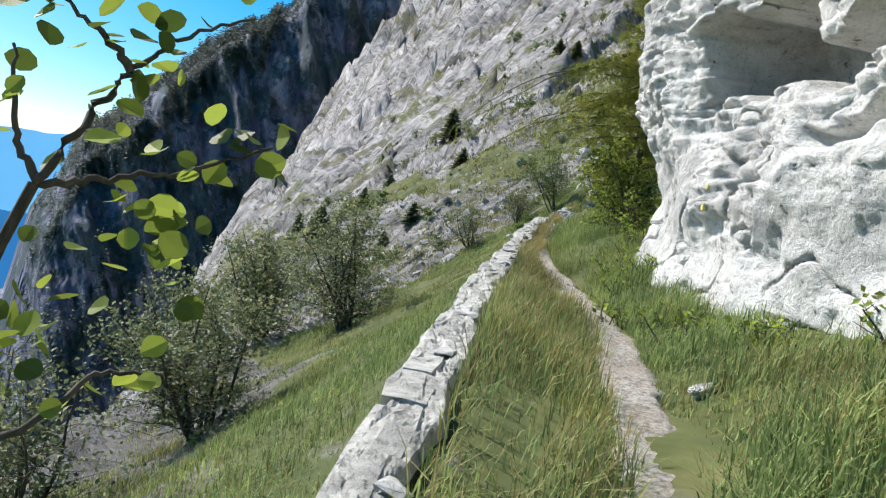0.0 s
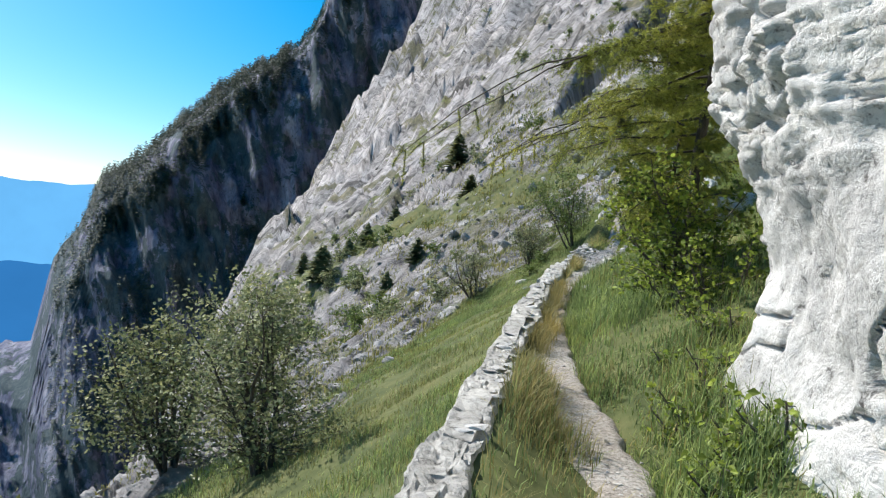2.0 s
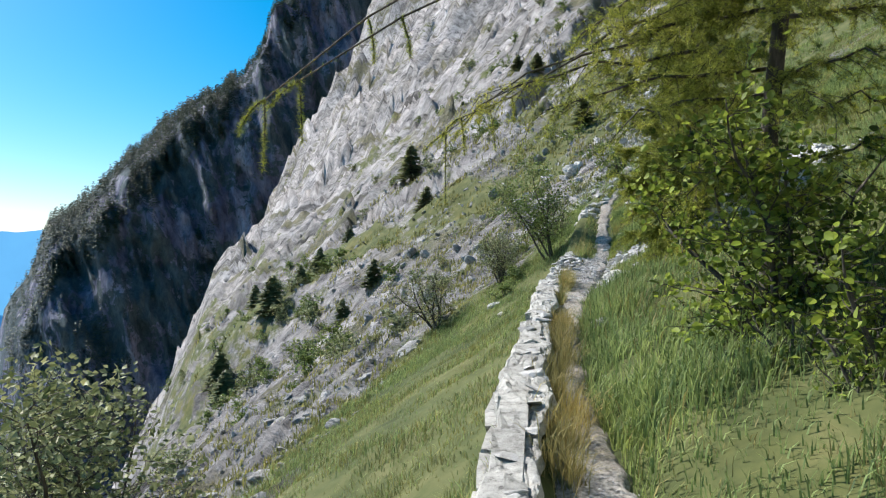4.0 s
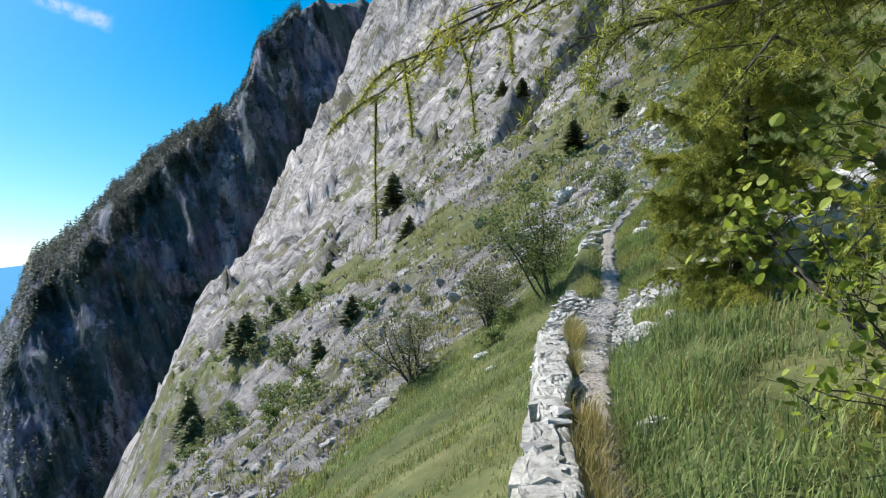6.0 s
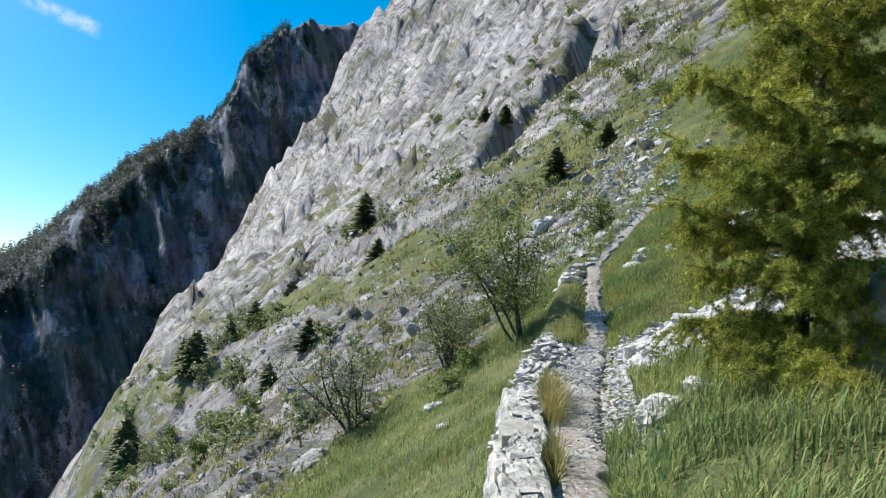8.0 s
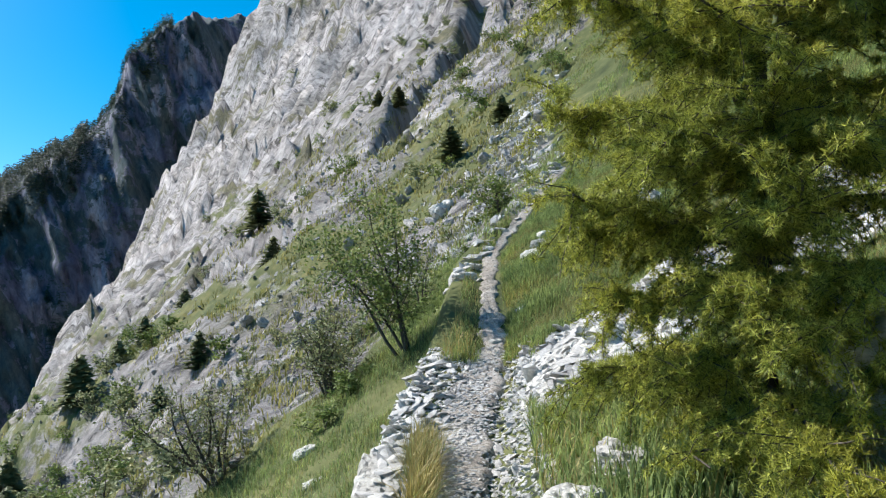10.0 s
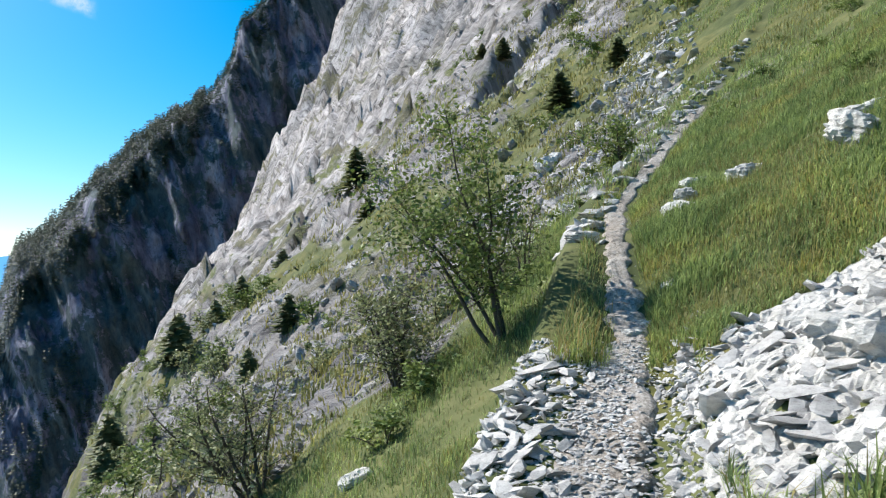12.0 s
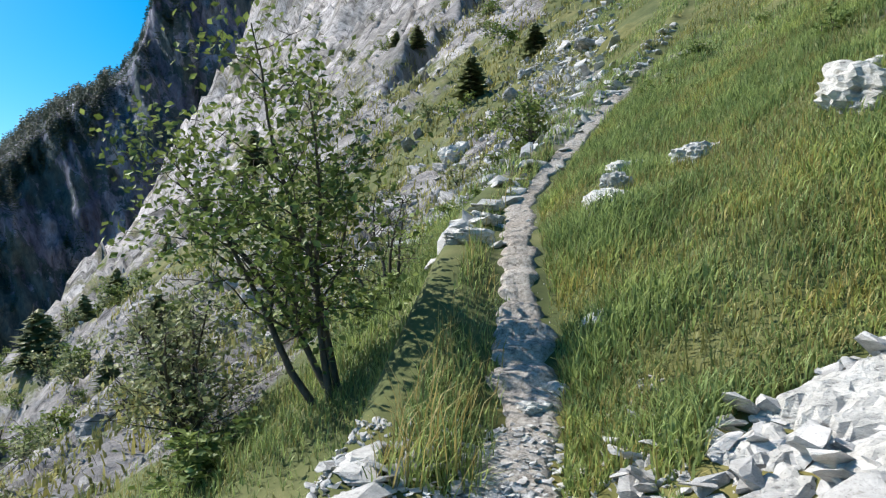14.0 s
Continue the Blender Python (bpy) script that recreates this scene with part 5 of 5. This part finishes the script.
def grass():
    rng = np.random.default_rng(120)
    # lush bank uphill of the path
    n = 330000
    y = np.where(rng.uniform(0, 1, n) < 0.45, rng.uniform(20, 33, n), rng.uniform(0.2, 24, n))
    x = trail_x(y) + 0.16 + 6.0 * rng.uniform(0, 1, n) ** 1.3
    clump = value_noise(x * 2.2, y * 2.2, 0, 77)
    patch = value_noise(x * 0.7, y * 0.7, 3, 83)
    keep = ~in_rubble(x, y) & ~on_path(x, y) & (rng.uniform(0, 1, n) < 0.7 + 0.5 * clump)
    x, y, clump, patch = x[keep], y[keep], clump[keep], patch[keep]
    tall = (0.10 + 0.09 * smooth(24, 17, y) + 0.04 * smooth(12, 8, y)) * (1 + 0.6 * clump + 0.35 * patch)
    dry = rng.uniform(0, 1, len(x)) < 0.15 - 0.3 * patch + 0.12 * smooth(20, 26, y)
    blades("grass", x[~dry], y[~dry], tall[~dry], 0.010, GRASS, "lush green grass on the bank above the path", 1)
    blades("pale_grass", x[dry], y[dry], tall[dry] * 1.15, 0.007, DRY_GRASS, "pale seeding grass stalks in the bank", 8)
    n = 130000
    y = rng.uniform(22.4, 30, n)
    x = trail_x(y) + 0.2 + 5.5 * rng.uniform(0, 1, n) ** 1.2
    clump = value_noise(x * 1.9, y * 1.9, 0, 86)
    keep = ~in_rubble(x, y) & (rng.uniform(0, 1, n) < 0.75 + 0.5 * clump)
    x, y, clump = x[keep], y[keep], clump[keep]
    sere = rng.uniform(0, 1, len(x)) < 0.3 - 0.5 * clump
    blades("bank_grass", x[~sere], y[~sere], 0.13 * (1 + 0.6 * clump[~sere]), 0.011, GRASS, "dense green grass beyond the bank of rubble", 12)
    blades("bank_straw", x[sere], y[sere], 0.14 + 0 * x[sere], 0.008, HILL_GRASS, "olive dry grass beyond the bank of rubble", 13)
    # slope below the wall
    n = 170000
    y = rng.uniform(0.5, 29, n)
    x = wall_x(y) - 0.12 - rng.uniform(0, 1, n) ** 1.1 * (wall_x(y) - rock_edge(y) + 0.8)
    clump = value_noise(x * 1.7, y * 1.7, 0, 78)
    broad = value_noise(x * 0.55, y * 0.55, 2, 81)
    keep = rng.uniform(0, 1, n) < 0.65 + 0.6 * clump + 0.3 * broad
    x, y, clump, broad = x[keep], y[keep], clump[keep], broad[keep]
    sere = rng.uniform(0, 1, len(x)) < 0.42 - 0.5 * broad
    tall = 0.115 * (1 + 0.55 * clump + 0.3 * broad)
    blades("meadow_grass", x[~sere], y[~sere], tall[~sere], 0.008, GRASS, "green grass on the slope below the wall", 2)
    blades("olive_grass", x[sere], y[sere], tall[sere], 0.007, HILL_GRASS, "dry olive grass on the slope below the wall", 9)
    # strip between wall and path, with dry tufts
    n = 52000
    y = rng.uniform(0.3, 29, n)
    x = wall_x(y) + 0.16 + rng.uniform(0, 1, n) * np.clip(trail_x(y) - wall_x(y) - 0.2, 0.02, None)
    clump = value_noise(x * 2.5, y * 1.4, 0, 79)
    tuft = (y < 9.3) | (y > 22.8) | ((clump > 0.05) & (x < trail_x(y) - 0.12))
    keep = (~in_rubble(x, y) | ((y < 20.2) & (clump > 0.35) & (x < trail_x(y) - 0.15))) & ~on_path(x, y) & tuft & (rng.uniform(0, 1, n) < 0.6 + 0.6 * clump)
    x, y, clump = x[keep], y[keep], clump[keep]
    dry = rng.uniform(0, 1, len(x)) < (0.35 + 0.3 * smooth(6, 11, y)) * (1 - 0.85 * smooth(21, 23, y))
    blades("verge_grass", x[~dry], y[~dry], 0.19 * (1 + 0.4 * clump[~dry]) * (1 - 0.35 * smooth(21, 23, y[~dry])), 0.008, GRASS, "grass on the verge between wall and path", 3)
    k = rng.integers(0, 9, 2600)
    tx, ty = rng.uniform(0.25, 0.6, 9)[k], np.linspace(11.6, 15.2, 9)[k]
    ty = ty + rng.normal(0, 0.10, 2600)
    tx = wall_x(ty) + tx * (trail_x(ty) - wall_x(ty)) + 0.12 + rng.normal(0, 0.045, 2600)
    blades("tall_tufts", tx, ty, 0.30 + 0 * tx, 0.006, DRY_GRASS, "tall dry tufts of grass between wall and path", 10)
    blades("dry_grass", x[dry], y[dry], 0.27 * (1 + 0.4 * clump[dry]), 0.007, DRY_GRASS, "tufts of dry straw-coloured grass on the verge", 4)
    # far meadow above the path and tufts among the rocks
    n = 90000
    y = 28 + 24 * rng.uniform(0, 1, n)
    x = rock_edge(y) + rng.uniform(-0.5, 12, n) ** 1.0
    keep = ~on_path(x, y) & (value_noise(x * 0.9, y * 0.9, 0, 80) > -0.5)
    x, y = x[keep], y[keep]
    patch = value_noise(x * 0.5, y * 0.5, 1, 82)
    tall = 0.17 + 0.08 * value_noise(x * 1.3, y * 1.3, 1, 85)
    green = rng.uniform(0, 1, len(x)) < 0.6 + 0.7 * patch
    blades("hill_grass", x[green], y[green], tall[green], 0.017, GRASS, "grass of the steep meadow uphill", 5)
    blades("hill_straw", x[~green], y[~green], tall[~green], 0.014, HILL_GRASS, "olive dry grass of the steep meadow uphill", 11)
    m = 2600
    cy = 16 + 70 * rng.uniform(0, 1, m) ** 1.3
    cx = rock_edge(cy) - np.abs(rng.normal(0, 1, m)) * (2.5 + 0.22 * cy)
    k = rng.integers(0, m, 40000)
    x, y = cx[k] + rng.normal(0, 0.10, len(k)) * (1 + cy[k] / 35), cy[k] + rng.normal(0, 0.10, len(k)) * (1 + cy[k] / 35)
    blades("rock_tufts", x, y, 0.09 + 0.0045 * y, 0.010 + 0.0009 * y, HILL_GRASS, "tufts of grass among the hillside rocks", 6)


grass()


def herbs():
    """Low broad-leaved herbs in the bank and beneath the trees."""
    rng = np.random.default_rng(131)
    rows = [(rng.uniform(0.9, 2.2), rng.uniform(1.5, 5.5)) for _ in range(14)] + [(rng.uniform(-0.2, 0.7), rng.uniform(11.0, 14.5)) for _ in range(16)] + [(rng.uniform(-0.3, 0.4), rng.uniform(9.6, 11)) for _ in range(6)] + [(rng.uniform(-0.2, 0.8), rng.uniform(6, 9.5)) for _ in range(8)]
    first = None
    for x, y in rows:
        m = pose(*on_ground(x, y), 0, 0, rng.uniform(0, 360))
        if first is None:
            first = broadleaf("herb", on_ground(x, y), 0.34, 0.5, (0, 0), 7, 170, 0.036, BROAD_LEAF, "broad-leaved green herb growing in the grass", "herb", 132, "herbs in the grass", bare=0.2, leaf_long=1.4, fine=False)
        else:
            copy_thing(first, m @ Matrix.Scale(rng.uniform(0.7, 1.3), 4))


herbs()


def crest_forest():
    """Conifers on the crest and ledges of the massif."""
    rng = np.random.default_rng(140)
    co = np.array([v.co for v in bpy.data.objects["mountain"].data.vertices]).reshape(160, 480, 3)
    n = 6500
    left = np.where(rng.uniform(0, 1, n) < 0.5, rng.uniform(22, 41, n), rng.uniform(28, 43, n))
    v = np.where(rng.uniform(0, 1, n) < 0.55, rng.uniform(0.70, 1.0, n), rng.uniform(0.35, 0.78, n))
    i, j = np.clip((v * 159).astype(int), 0, 159), np.clip(((left + 14) / 0.125).astype(int), 0, 479)
    keep = value_noise(left * 0.5, v * 9, 0, 88) > np.where(v > 0.7, -0.7, 0.0)
    at = co[i, j][keep]
    tall = rng.uniform(5, 17, len(at)) * rng.uniform(0.7, 1.0, len(at))
    R = turns(0 * tall, 0 * tall, rng.uniform(0, 6.28, len(at)))
    S = np.stack([tall * 1.1, tall * 1.1, tall], -1)
    v, f = merged(FAR_FIRS, rng.integers(0, 4, len(at)), R, S, at - np.array([0, 0, 1.5]))
    tagged(new("forest", build_mesh("forest", v, f, FIR_NEEDLE)), "dark conifers along the crest and ledges of the massif", "forest", kind="stuff")


crest_forest()
